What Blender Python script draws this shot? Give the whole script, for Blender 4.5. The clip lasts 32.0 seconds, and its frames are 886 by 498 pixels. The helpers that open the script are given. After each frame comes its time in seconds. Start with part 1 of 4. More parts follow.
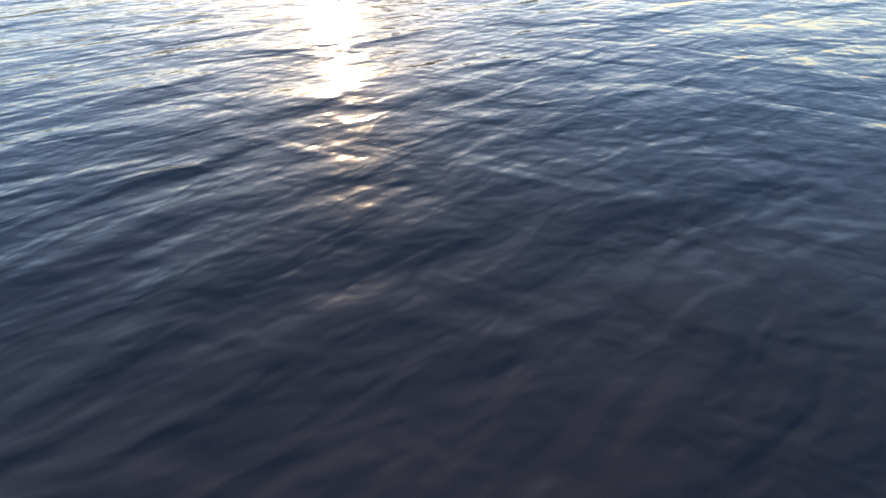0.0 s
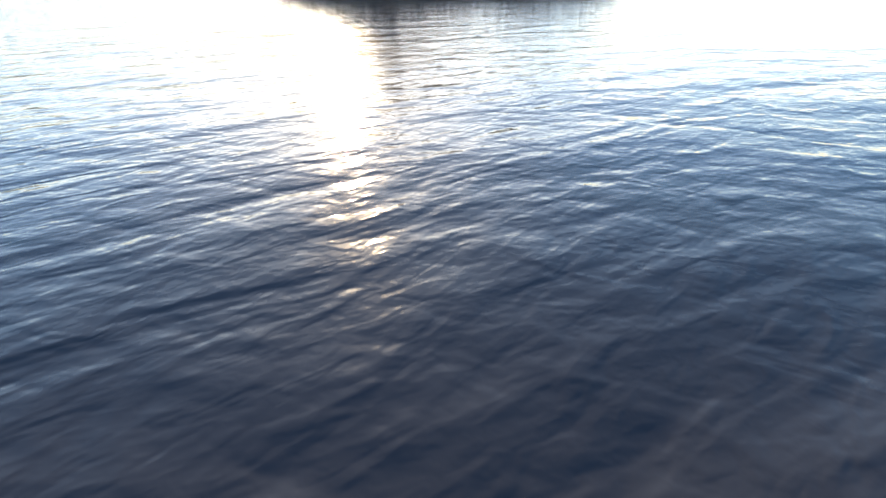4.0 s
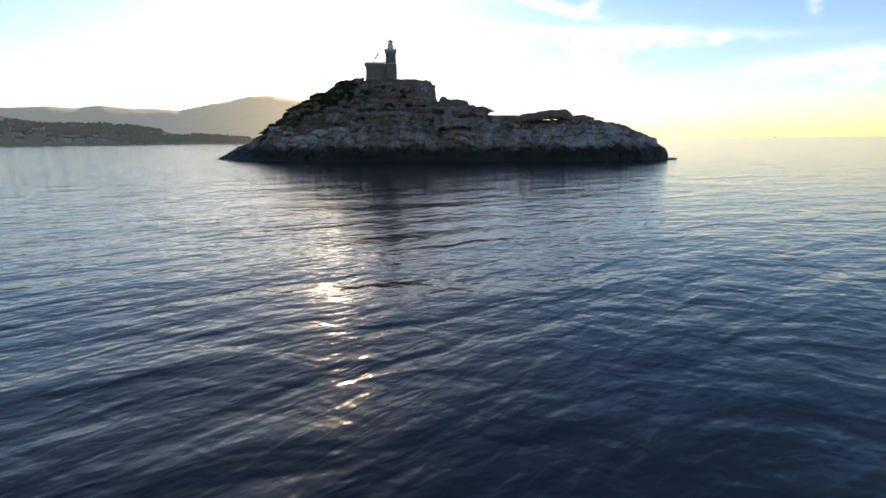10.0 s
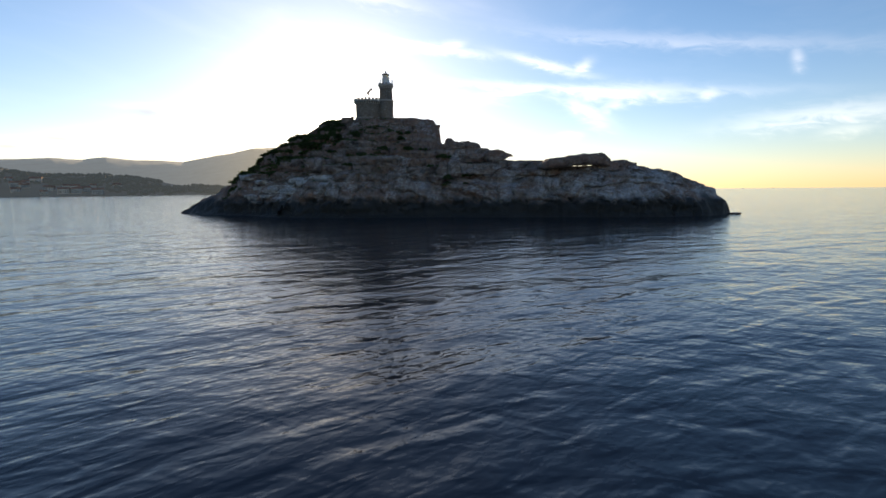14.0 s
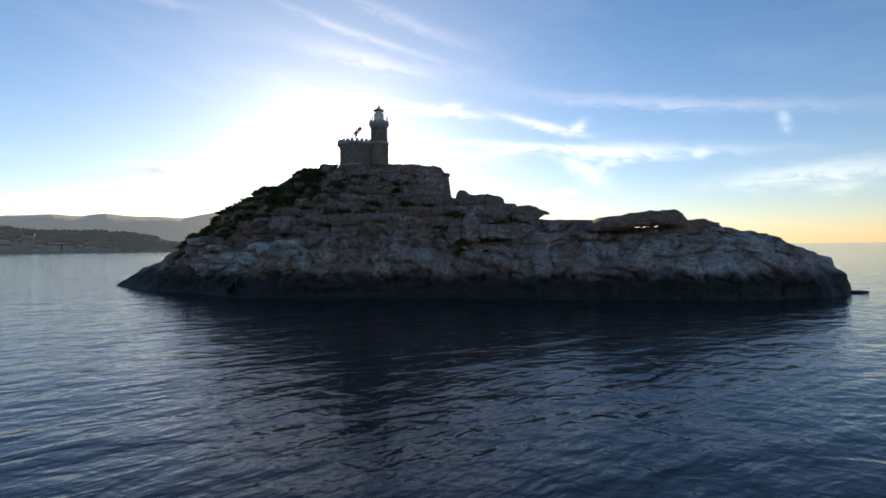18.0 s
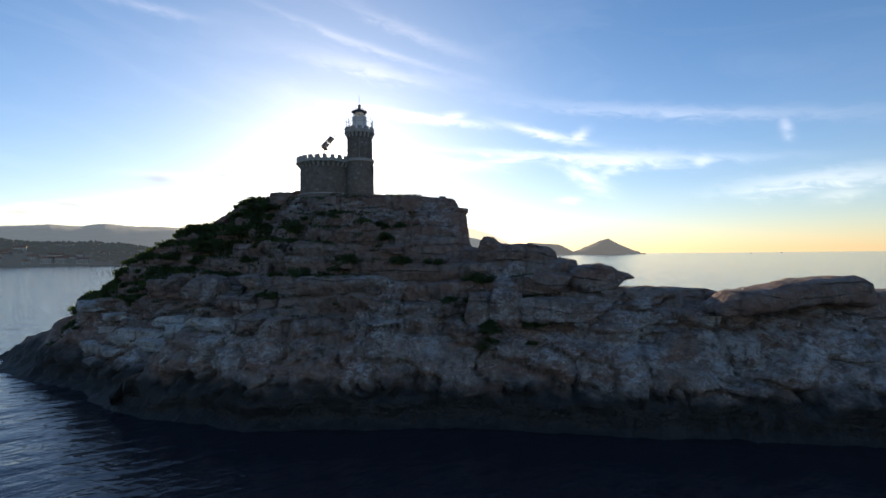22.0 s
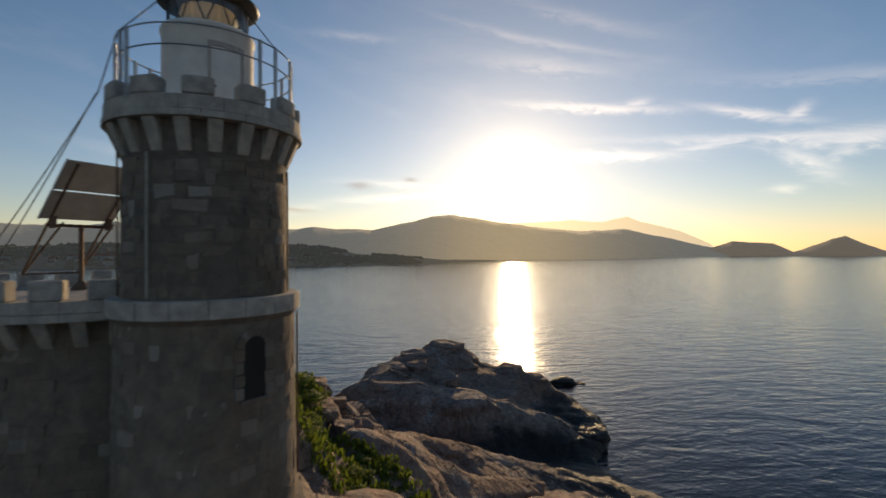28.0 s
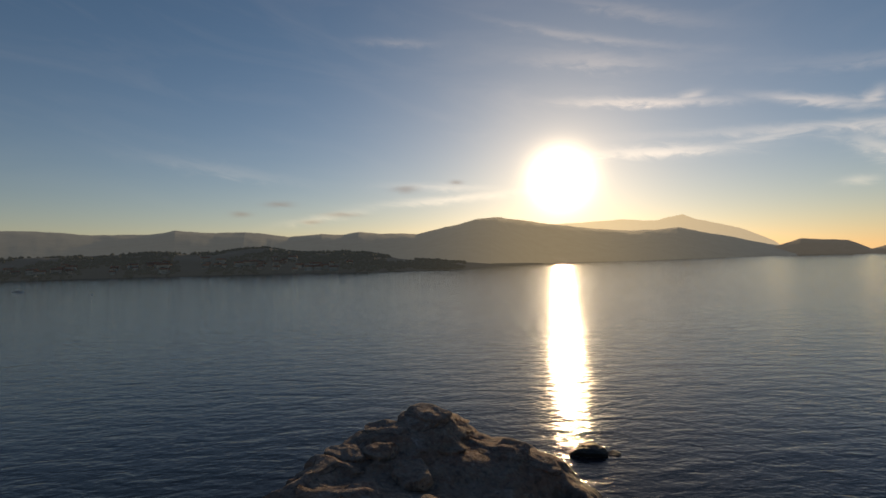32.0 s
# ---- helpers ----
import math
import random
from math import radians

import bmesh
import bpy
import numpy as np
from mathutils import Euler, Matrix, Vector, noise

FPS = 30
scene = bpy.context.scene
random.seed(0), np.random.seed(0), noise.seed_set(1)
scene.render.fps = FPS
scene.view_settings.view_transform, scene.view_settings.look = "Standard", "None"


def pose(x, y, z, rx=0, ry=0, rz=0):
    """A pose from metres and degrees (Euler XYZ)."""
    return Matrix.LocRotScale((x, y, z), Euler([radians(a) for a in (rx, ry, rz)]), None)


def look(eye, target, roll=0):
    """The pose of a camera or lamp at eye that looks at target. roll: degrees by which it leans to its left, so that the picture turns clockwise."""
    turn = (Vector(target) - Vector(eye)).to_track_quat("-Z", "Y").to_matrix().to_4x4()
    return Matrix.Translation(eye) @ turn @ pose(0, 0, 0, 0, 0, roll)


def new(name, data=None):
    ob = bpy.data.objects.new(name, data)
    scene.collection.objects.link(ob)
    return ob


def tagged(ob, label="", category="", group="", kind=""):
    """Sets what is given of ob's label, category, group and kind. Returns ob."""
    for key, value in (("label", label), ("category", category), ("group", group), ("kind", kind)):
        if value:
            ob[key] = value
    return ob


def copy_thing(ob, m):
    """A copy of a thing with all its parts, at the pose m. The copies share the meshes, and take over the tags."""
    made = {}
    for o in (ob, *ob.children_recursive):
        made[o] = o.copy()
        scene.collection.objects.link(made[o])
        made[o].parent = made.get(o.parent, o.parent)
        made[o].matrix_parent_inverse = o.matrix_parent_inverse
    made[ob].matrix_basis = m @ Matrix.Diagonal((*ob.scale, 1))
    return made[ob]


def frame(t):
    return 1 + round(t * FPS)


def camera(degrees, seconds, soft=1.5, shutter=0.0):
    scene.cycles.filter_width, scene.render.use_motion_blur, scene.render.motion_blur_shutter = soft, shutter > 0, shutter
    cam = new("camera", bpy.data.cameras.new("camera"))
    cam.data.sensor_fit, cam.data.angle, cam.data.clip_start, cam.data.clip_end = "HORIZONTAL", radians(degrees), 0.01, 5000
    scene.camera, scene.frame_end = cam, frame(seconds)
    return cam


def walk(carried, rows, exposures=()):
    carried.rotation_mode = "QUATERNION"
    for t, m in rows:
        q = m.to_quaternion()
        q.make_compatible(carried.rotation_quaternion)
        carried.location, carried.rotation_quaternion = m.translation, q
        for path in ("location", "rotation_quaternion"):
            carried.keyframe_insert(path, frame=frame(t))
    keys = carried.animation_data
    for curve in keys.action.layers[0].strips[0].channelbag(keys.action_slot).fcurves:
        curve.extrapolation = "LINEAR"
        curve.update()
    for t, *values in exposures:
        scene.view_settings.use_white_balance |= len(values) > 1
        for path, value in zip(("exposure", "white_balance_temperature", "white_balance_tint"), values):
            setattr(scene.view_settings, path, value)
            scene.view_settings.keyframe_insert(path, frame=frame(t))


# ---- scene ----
cam = camera(85.37, 32.0, soft=1.6, shutter=0.25)

# seconds, eye x y z, yaw to the left, pitch up, roll
PATH = [
    (0, 0.50, -222.50, 4.00, -5.60, -38.60, -0.50),
    (1, 0.20, -215.60, 4.30, -5.60, -36.45, -0.50),
    (2, 0.00, -208.50, 4.60, -5.50, -34.30, -0.50),
    (3, -0.40, -201.20, 4.95, -5.40, -32.10, -0.50),
    (4, -0.70, -193.80, 5.30, -5.30, -29.70, -0.50),
    (5, -0.90, -186.30, 5.62, -5.30, -26.79, -0.55),
    (6.5, -0.99, -174.77, 6.10, -5.37, -21.18, -0.55),
    (7, -1.57, -171.22, 6.20, -5.64, -19.77, -0.54),
    (8, -1.48, -164.65, 6.20, -5.81, -17.55, -0.48),
    (9, -1.46, -157.95, 6.10, -5.90, -15.11, -0.58),
    (9.5, -1.50, -154.30, 6.07, -6.07, -13.95, -0.63),
    (10, -1.29, -150.66, 6.05, -6.14, -12.87, -0.53),
    (10.5, -1.00, -147.15, 6.04, -6.13, -11.97, -0.52),
    (11, -0.81, -143.75, 6.03, -6.15, -11.20, -0.52),
    (11.5, -0.68, -140.27, 6.02, -6.19, -10.44, -0.52),
    (12, -0.52, -136.65, 6.00, -6.23, -9.69, -0.54),
    (12.5, -0.29, -133.01, 5.97, -6.22, -8.99, -0.55),
    (13, -0.03, -129.33, 5.95, -6.21, -8.32, -0.54),
    (13.5, 0.22, -125.62, 5.95, -6.20, -7.66, -0.53),
    (14, 0.46, -121.88, 5.95, -6.19, -6.99, -0.50),
    (14.5, 0.64, -118.04, 6.03, -6.19, -6.28, -0.51),
    (15, 0.80, -114.16, 6.10, -6.20, -5.49, -0.54),
    (15.5, 1.02, -110.33, 6.43, -6.18, -4.71, -0.54),
    (17.5, 1.82, -95.41, 7.95, -6.17, -1.39, -0.62),
    (18, 1.91, -91.47, 8.40, -6.24, -0.44, -0.55),
    (18.5, 2.03, -87.65, 9.08, -6.26, 0.21, -0.56),
    (19, 2.18, -83.82, 9.90, -6.23, 0.41, -0.61),
    (19.5, 2.39, -79.95, 10.80, -6.18, 0.39, -0.64),
    (20, 2.67, -76.12, 11.76, -6.11, 0.37, -0.64),
    (20.5, 3.01, -72.32, 12.74, -6.04, 0.41, -0.64),
    (21, 3.33, -68.46, 13.82, -6.00, 0.45, -0.65),
    (21.5, 3.65, -64.46, 14.97, -5.99, 0.50, -0.62),
    (22, 3.97, -60.46, 16.13, -5.98, 0.55, -0.61),
    (22.5, 4.26, -56.55, 17.37, -5.86, 0.50, -0.66),
    (23, 4.67, -52.62, 18.56, -5.36, 0.48, -0.66),
    (23.5, 5.17, -48.56, 19.63, -4.23, 0.50, -0.62),
    (24, 5.66, -44.26, 20.70, -2.57, 0.30, -0.53),
    (24.5, 6.10, -39.72, 21.79, -0.62, -0.12, -0.38),
    (25, 6.44, -35.16, 22.84, 1.52, -0.57, -0.27),
    (25.5, 6.70, -30.80, 23.79, 3.72, -0.97, -0.22),
    (27.5, 6.94, -12.53, 27.86, 12.90, -0.04, -0.20),
    (28, 7.26, -8.47, 28.68, 14.68, 0.44, -0.36),
    (28.5, 7.90, -4.50, 29.68, 15.96, 0.56, -0.36),
    (29, 8.71, -1.22, 30.66, 17.30, 0.63, -0.42),
    (29.5, 9.76, 0.67, 31.45, 18.71, 0.74, -0.61),
    (30, 10.39, 3.21, 32.16, 19.48, 0.77, -0.65),
    (30.5, 10.67, 6.05, 32.79, 19.85, 0.77, -0.73),
    (31, 10.93, 8.96, 33.24, 20.07, 0.74, -0.93),
    (31.5, 11.19, 11.92, 33.54, 20.20, 0.76, -1.12),
    (32, 11.24, 14.92, 33.84, 20.27, 0.78, -1.25),
]


def flown(x, y, z, yaw, pitch, roll):
    a, b = radians(yaw), radians(pitch)
    way = Vector((-math.sin(a) * math.cos(b), math.cos(a) * math.cos(b), math.sin(b)))
    return look((x, y, z), Vector((x, y, z)) + way * 50, roll)


# seconds, stops, kelvin, tint
LIGHT = [(0, 1.95, 9300, 14), (0.6, 2.85, 9300, 14), (2, 2.8, 9400, 13), (4, 2.42, 9250, 11), (6.5, 1.65, 8850, 10), (9, 1.12, 8500, 10), (13, 0.74, 8100, 11),
         (16, 0.6, 7850, 11), (21, 0.58, 7550, 11), (23.5, 0.46, 7200, 11), (25.5, 0.34, 8100, 12), (28, 0.02, 9400, 13), (30.5, -0.25, 9500, 13), (32, -0.55, 9500, 13)]
walk(cam, [(r[0], flown(*r[1:])) for r in PATH], LIGHT)

# ---- world, sun, exposure ----
SUN_AZ, SUN_EL = -6.3, 8.5          # degrees right of +y, and up
scene.view_settings.exposure = 0.0


def from_angles(az, el):
    a, e = radians(az), radians(el)
    return Vector((math.sin(a) * math.cos(e), math.cos(a) * math.cos(e), math.sin(e)))


class Net:
    """Short forms for building a node tree."""

    def __init__(self, tree):
        self.tree = tree

    def node(self, kind, *ins, **props):
        n = self.tree.nodes.new(kind)
        if "operation" in props:
            n.operation = props["operation"]
        if "use_clamp" in props:
            n.use_clamp = props["use_clamp"]
        if "data_type" in props:
            n.data_type = props["data_type"]
        if "blend_type" in props:
            n.blend_type = props["blend_type"]
        if "sky_type" in props:
            n.sky_type = props["sky_type"]
        if "sun_disc" in props:
            n.sun_disc = props["sun_disc"]
        if "feature" in props:
            n.feature = props["feature"]
        for i, v in enumerate(ins):
            self.put(n.inputs[i], v)
        return n

    def put(self, socket, v):
        if v is None:
            return
        if isinstance(v, bpy.types.NodeSocket):
            self.tree.links.new(v, socket)
        elif isinstance(v, bpy.types.Node):
            self.tree.links.new(v.outputs[0], socket)
        else:
            socket.default_value = v

    def math(self, op, a, b=0.0, clamp=False):
        return self.node("ShaderNodeMath", a, b, operation=op, use_clamp=clamp).outputs[0]

    def vmath(self, op, a, b=(0, 0, 0)):
        n = self.node("ShaderNodeVectorMath", a, b, operation=op)
        return n.outputs["Value"] if op in ("DOT_PRODUCT", "LENGTH") else n.outputs[0]

    def mix(self, f, a, b, blend="MIX"):
        n = self.node("ShaderNodeMix", data_type="RGBA", blend_type=blend)
        self.put(n.inputs[0], f), self.put(n.inputs[6], a), self.put(n.inputs[7], b)
        return n.outputs[2]

    def ramp(self, f, *stops):
        n = self.node("ShaderNodeValToRGB", f)
        e = n.color_ramp.elements
        while len(e) < len(stops):
            e.new(0.5)
        for el, (p, c) in zip(e, stops):
            el.position = p
            el.color = (c, c, c, 1) if isinstance(c, (int, float)) else (*c, 1)
        return n.outputs[0]

    def noise(self, v, scale, detail=4.0, rough=0.55, warp=0.0):
        n = self.node("ShaderNodeTexNoise")
        self.put(n.inputs["Vector"], v), self.put(n.inputs["Scale"], scale)
        self.put(n.inputs["Detail"], detail), self.put(n.inputs["Roughness"], rough), self.put(n.inputs["Distortion"], warp)
        return n.outputs[0]

    def scaled(self, v, s, turn=0.0):
        if turn:
            v = self.node("ShaderNodeMapping", v)
            v.inputs["Rotation"].default_value = (0, 0, radians(turn))
        n = self.node("ShaderNodeMapping", v)
        n.inputs["Scale"].default_value = s
        return n.outputs[0]


world = bpy.data.worlds.new("sky")
scene.world = world
world.use_nodes = True
net = Net(world.node_tree)
world.node_tree.nodes.clear()
way = net.node("ShaderNodeTexCoord").outputs["Generated"]
part_xyz = net.node("ShaderNodeSeparateXYZ", way)
wx, wy, wz = part_xyz.outputs
above = net.math("MAXIMUM", wz, 0.004)
sky_way = net.node("ShaderNodeCombineXYZ", wx, wy, above).outputs[0]
sky = net.node("ShaderNodeTexSky", sky_way, sky_type="NISHITA", sun_disc=False)
sky.sun_elevation, sky.sun_rotation = radians(SUN_EL), radians(SUN_AZ)
sky.air_density, sky.dust_density, sky.ozone_density = 1.0, 0.12, 2.6
# bright aureole of the hazy air round the sun
sd = from_angles(SUN_AZ, SUN_EL)
cosang = net.math("MAXIMUM", net.vmath("DOT_PRODUCT", net.vmath("NORMALIZE", way), tuple(sd)), 0.0)
core = net.math("MULTIPLY", net.math("POWER", cosang, 950.0), 42.0)
halo = net.math("MULTIPLY", net.math("POWER", cosang, 110.0), 2.6)
wide = net.math("MULTIPLY", net.math("POWER", cosang, 16.0), 1.9)
glow = net.math("ADD", core, net.math("ADD", halo, wide))
glow_col = net.mix(net.math("MULTIPLY", core, 0.05, True), (1.0, 0.84, 0.6, 1), (1.0, 0.97, 0.9, 1))
# deeper blue overhead, warm band low over the horizon towards the sun
up = net.ramp(wz, (0.0, 0.0), (0.4, 1.0))
clear = net.mix(1.0, sky.outputs[0], net.mix(up, (0.87, 0.85, 1.08, 1), (0.58, 0.77, 1.02, 1)), "MULTIPLY")
low = net.math("EXPONENT", net.math("MULTIPLY", above, -17.0))
facing = net.math("POWER", cosang, 5.0)
band = net.math("MULTIPLY", net.math("MULTIPLY", low, facing), 1.4)
clear = net.mix(1.0, clear, net.mix(1.0, (1.0, 0.68, 0.58, 1), net.node("ShaderNodeCombineXYZ", band, band, band).outputs[0], "MULTIPLY"), "ADD")
lit = net.mix(1.0, clear, net.mix(1.0, glow_col, net.node("ShaderNodeCombineXYZ", glow, glow, glow).outputs[0], "MULTIPLY"), "ADD")
# thin cirrus: long streaks at their bearings and heights, frayed by noise
az = net.math("MULTIPLY", net.math("ARCTAN2", wx, wy), 57.29578)
el = net.math("MULTIPLY", net.math("ARCSINE", wz), 57.29578)
flat = net.node("ShaderNodeCombineXYZ", az, el, 0.0).outputs[0]
fray = net.noise(net.scaled(flat, (0.3, 1.0, 1), 8), 1.0, 8, 0.62, 0.9)
wob = net.math("MULTIPLY", net.math("SUBTRACT", fray, 0.5), 3.2)
cloud = None
# bearing, height, half length, half thickness, slope, strength
STREAKS = [(3.2, 15.9, 7.0, 0.4, -7, 0.95), (7.3, 15.9, 1.3, 0.4, 8, 0.8), (18.0, 13.6, 4.4, 0.4, -16, 1.0), (21.8, 13.0, 1.1, 0.55, 28, 1.0),
           (23.1, 10.7, 12.5, 0.45, -5, 0.9), (26.5, 10.2, 6.5, 0.75, -4, 0.9), (22.6, 8.5, 2.6, 0.8, -33, 0.85), (25.2, 9.0, 1.8, 0.8, 40, 0.6), (34.5, 9.5, 1.2, 0.5, -5, 0.8),
           (5.2, 10.6, 6.0, 0.55, -3, 0.9), (16.5, 11.0, 5.5, 0.3, 2, 0.7), (32, 14.6, 14.5, 0.6, -9, 0.4), (41.7, 11.8, 0.45, 0.9, 15, 0.6), (44, 6.5, 6.5, 0.8, 2, 0.7), (46, 5.1, 2.0, 0.5, 0, 0.45),
           (-3, 23.3, 9.5, 0.35, -14, 0.3), (-2, 20.8, 7.4, 0.8, -10, 0.32), (-25.3, 24.0, 4.0, 0.4, -1, 0.3), (-20, 6.6, 6.9, 0.4, 4, 0.7), (-34, 4.7, 4.2, 0.4, 10, 0.55),
           (20.8, 6.0, 1.2, 0.35, 0, 0.6), (-45, 9.7, 6.6, 0.6, -7, 0.22), (2.2, 24.9, 6.7, 0.6, -18, 0.25), (-20.5, 8.1, 5.0, 0.35, -3, 0.45)]
for a0, e0, la, le, slope, amount in STREAKS:
    c, s = math.cos(radians(slope)), math.sin(radians(slope))
    da, de = net.math("SUBTRACT", az, a0), net.math("SUBTRACT", el, e0)
    u = net.math("DIVIDE", net.math("ADD", net.math("MULTIPLY", da, c), net.math("MULTIPLY", de, s)), la)
    v = net.math("DIVIDE", net.math("SUBTRACT", net.math("MULTIPLY", de, c), net.math("MULTIPLY", da, s)), le)
    v = net.math("ADD", v, wob)
    r2 = net.math("ADD", net.math("MULTIPLY", u, u), net.math("MULTIPLY", v, v))
    g = net.math("MULTIPLY", net.math("EXPONENT", net.math("MULTIPLY", r2, -0.9)), net.math("MULTIPLY", fray, amount * 2.2))
    cloud = g if cloud is None else net.math("MAXIMUM", cloud, g)
veil = net.ramp(net.noise(net.scaled(flat, (0.045, 0.2, 1), 10), 1.0, 5, 0.6, 1.2), (0.48, 0.0), (0.8, 0.12))
cloud = net.math("MULTIPLY", net.math("ADD", cloud, net.math("MULTIPLY", veil, net.math("MULTIPLY", wz, 3.0, True))), 0.85, True)
lit_gain = net.math("ADD", 2.5, net.math("MULTIPLY", glow, 0.75))
cloud_col = net.mix(1.0, (1.0, 0.85, 0.71, 1), net.node("ShaderNodeCombineXYZ", lit_gain, lit_gain, lit_gain).outputs[0], "MULTIPLY")
both = net.mix(cloud, lit, net.mix(1.0, lit, cloud_col, "ADD"))
for a0, e0, la, le in ((-24.6, 7.9, 1.5, 0.42), (-18.5, 8.6, 0.8, 0.3), (-32, 5.0, 2.2, 0.3), (-39, 6.1, 1.5, 0.3), (-43, 5.0, 1.0, 0.3), (-35.5, 4.2, 1.2, 0.25)):
    u, v = net.math("DIVIDE", net.math("SUBTRACT", az, a0), la), net.math("ADD", net.math("DIVIDE", net.math("SUBTRACT", el, e0), le), net.math("MULTIPLY", wob, 0.7))
    g = net.math("EXPONENT", net.math("MULTIPLY", net.math("ADD", net.math("MULTIPLY", u, u), net.math("MULTIPLY", v, v)), -1.2))
    both = net.mix(net.math("MULTIPLY", g, 0.4, True), both, (2.6, 2.0, 1.9, 1))
back = net.node("ShaderNodeBackground", both, 0.14)
net.node("ShaderNodeOutputWorld", back)

sun = new("sun", bpy.data.lights.new("sun", "SUN"))
sun.data.energy, sun.data.angle, sun.data.color = 3.2, radians(0.55), (1.0, 0.8, 0.56)
sun.matrix_world = look(sd * 400, (0, 0, 0))


# ---- materials ----
def material(name, build, bump=None):
    m = bpy.data.materials.new(name)
    m.use_nodes = True
    n = Net(m.node_tree)
    b = m.node_tree.nodes["Principled BSDF"]
    place = n.node("ShaderNodeTexCoord").outputs["Object"]
    build(n, b, n.node("ShaderNodeNewGeometry").outputs["Position"], place)
    return m


def relief(n, b, height, strength, distance):
    k = n.node("ShaderNodeBump")
    n.put(k.inputs["Height"], height)
    k.inputs["Strength"].default_value, k.inputs["Distance"].default_value = strength, distance
    n.put(b.inputs["Normal"], k.outputs[0])


def rock_nodes(pale, grey, brown, dark):
    def build(n, b, pos, obj):
        xyz = n.node("ShaderNodeSeparateXYZ", pos)
        z = xyz.outputs[2]
        # beds that dip gently, brown and grey by turns
        level = n.math("ADD", z, n.math("MULTIPLY", xyz.outputs[0], 0.03))
        dip = n.node("ShaderNodeCombineXYZ", xyz.outputs[0], xyz.outputs[1], level).outputs[0]
        beds = n.noise(n.scaled(dip, (0.07, 0.07, 0.5)), 1.0, 4, 0.55, 0.5)
        patch = n.noise(pos, 0.11, 4, 0.55, 0.6)
        grain = n.noise(pos, 1.3, 6, 0.6)
        warp = n.node("ShaderNodeTexNoise", n.scaled(pos, (0.2, 0.2, 0.2))).outputs[1]
        grid = n.vmath("ADD", n.scaled(dip, (0.2, 0.2, 0.62)), warp)
        block = n.node("ShaderNodeSeparateColor", n.node("ShaderNodeTexVoronoi", grid, feature="F1").outputs["Color"])
        small = n.node("ShaderNodeSeparateColor", n.node("ShaderNodeTexVoronoi", n.vmath("MULTIPLY", grid, (2.3, 2.3, 2.3)), feature="F1").outputs["Color"])
        beds = n.math("ADD", beds, n.math("MULTIPLY", n.math("SUBTRACT", block.outputs[1], 0.5), 0.2))
        col = n.mix(n.ramp(beds, (0.38, 0.0), (0.6, 1.0)), brown, grey)
        # bleached stone above the splash zone and on some beds
        bleach = n.math("SUBTRACT", 1.0, n.math("MULTIPLY", n.math("ABSOLUTE", n.math("SUBTRACT", z, 7.0)), 0.18), True)
        chalk = n.math("ADD", patch, n.math("MULTIPLY", bleach, 0.08))
        chalk = n.math("ADD", chalk, n.math("MULTIPLY", n.math("SUBTRACT", block.outputs[0], 0.5), 0.2))
        chalk = n.math("ADD", chalk, n.math("MULTIPLY", n.math("SUBTRACT", small.outputs[0], 0.5), 0.12))
        chalk = n.math("ADD", chalk, n.math("MULTIPLY", n.math("SUBTRACT", n.noise(n.scaled(dip, (0.35, 0.35, 1.0)), 1.0, 5, 0.58, 0.4), 0.5), 0.35))
        # the long eastern cliff is washed pale
        east = n.math("MULTIPLY", n.ramp(n.math("MULTIPLY", xyz.outputs[0], 0.02), (0.4, 0.0), (0.62, 1.0)), n.ramp(n.math("MULTIPLY", z, 0.05), (0.44, 1.0), (0.58, 0.0)))
        chalk = n.math("ADD", chalk, n.math("MULTIPLY", east, 0.09))
        # pale patches grow fewer from y 5 to y 25 and stay few beyond
        chalk = n.math("SUBTRACT", chalk, n.ramp(n.math("MULTIPLY", xyz.outputs[1], 0.02), (0.1, 0.0), (0.5, 0.12)))
        col = n.mix(n.ramp(chalk, (0.57, 0.0), (0.8, 0.75)), col, pale)
        col = n.mix(n.ramp(grain, (0.3, 0.5), (0.52, 0.0)), col, dark)
        # runs of rain water down the faces
        runs = n.noise(n.scaled(pos, (0.9, 0.9, 0.1)), 1.0, 5, 0.6, 0.3)
        col = n.mix(n.ramp(runs, (0.57, 0.0), (0.75, 0.3)), col, pale)
        runs2 = n.noise(n.scaled(pos, (0.7, 0.7, 0.12)), 1.7, 4, 0.55)
        col = n.mix(n.ramp(runs2, (0.56, 0.0), (0.72, 0.65)), col, dark)
        # joints
        crack = n.node("ShaderNodeTexVoronoi", feature="DISTANCE_TO_EDGE")
        n.put(crack.inputs["Vector"], grid)
        crack.inputs["Scale"].default_value = 1.0
        line = n.ramp(crack.outputs[0], (0.0, 0.0), (0.03, 1.0))
        open_joint = n.ramp(n.noise(pos, 0.2, 3, 0.5), (0.5, 0.0), (0.64, 0.32))
        col = n.mix(n.math("MULTIPLY", n.math("SUBTRACT", 1.0, line), open_joint), col, dark)
        # open bedding planes in the upper cliff's ledges, shadow lines painted dark
        level = n.math("ADD", n.math("MULTIPLY", level, 0.95), n.math("MULTIPLY", n.noise(n.scaled(pos, (0.07, 0.07, 0.12)), 1.0, 4, 0.5), 3.4))
        level = n.math("ADD", level, n.math("MULTIPLY", n.noise(pos, 0.9, 3, 0.5), 0.3))
        plane = n.math("ABSOLUTE", n.math("SUBTRACT", n.math("FRACT", level), 0.5))
        upper = n.ramp(n.math("MULTIPLY", z, 0.05), (0.34, 0.15), (0.5, 1.0))
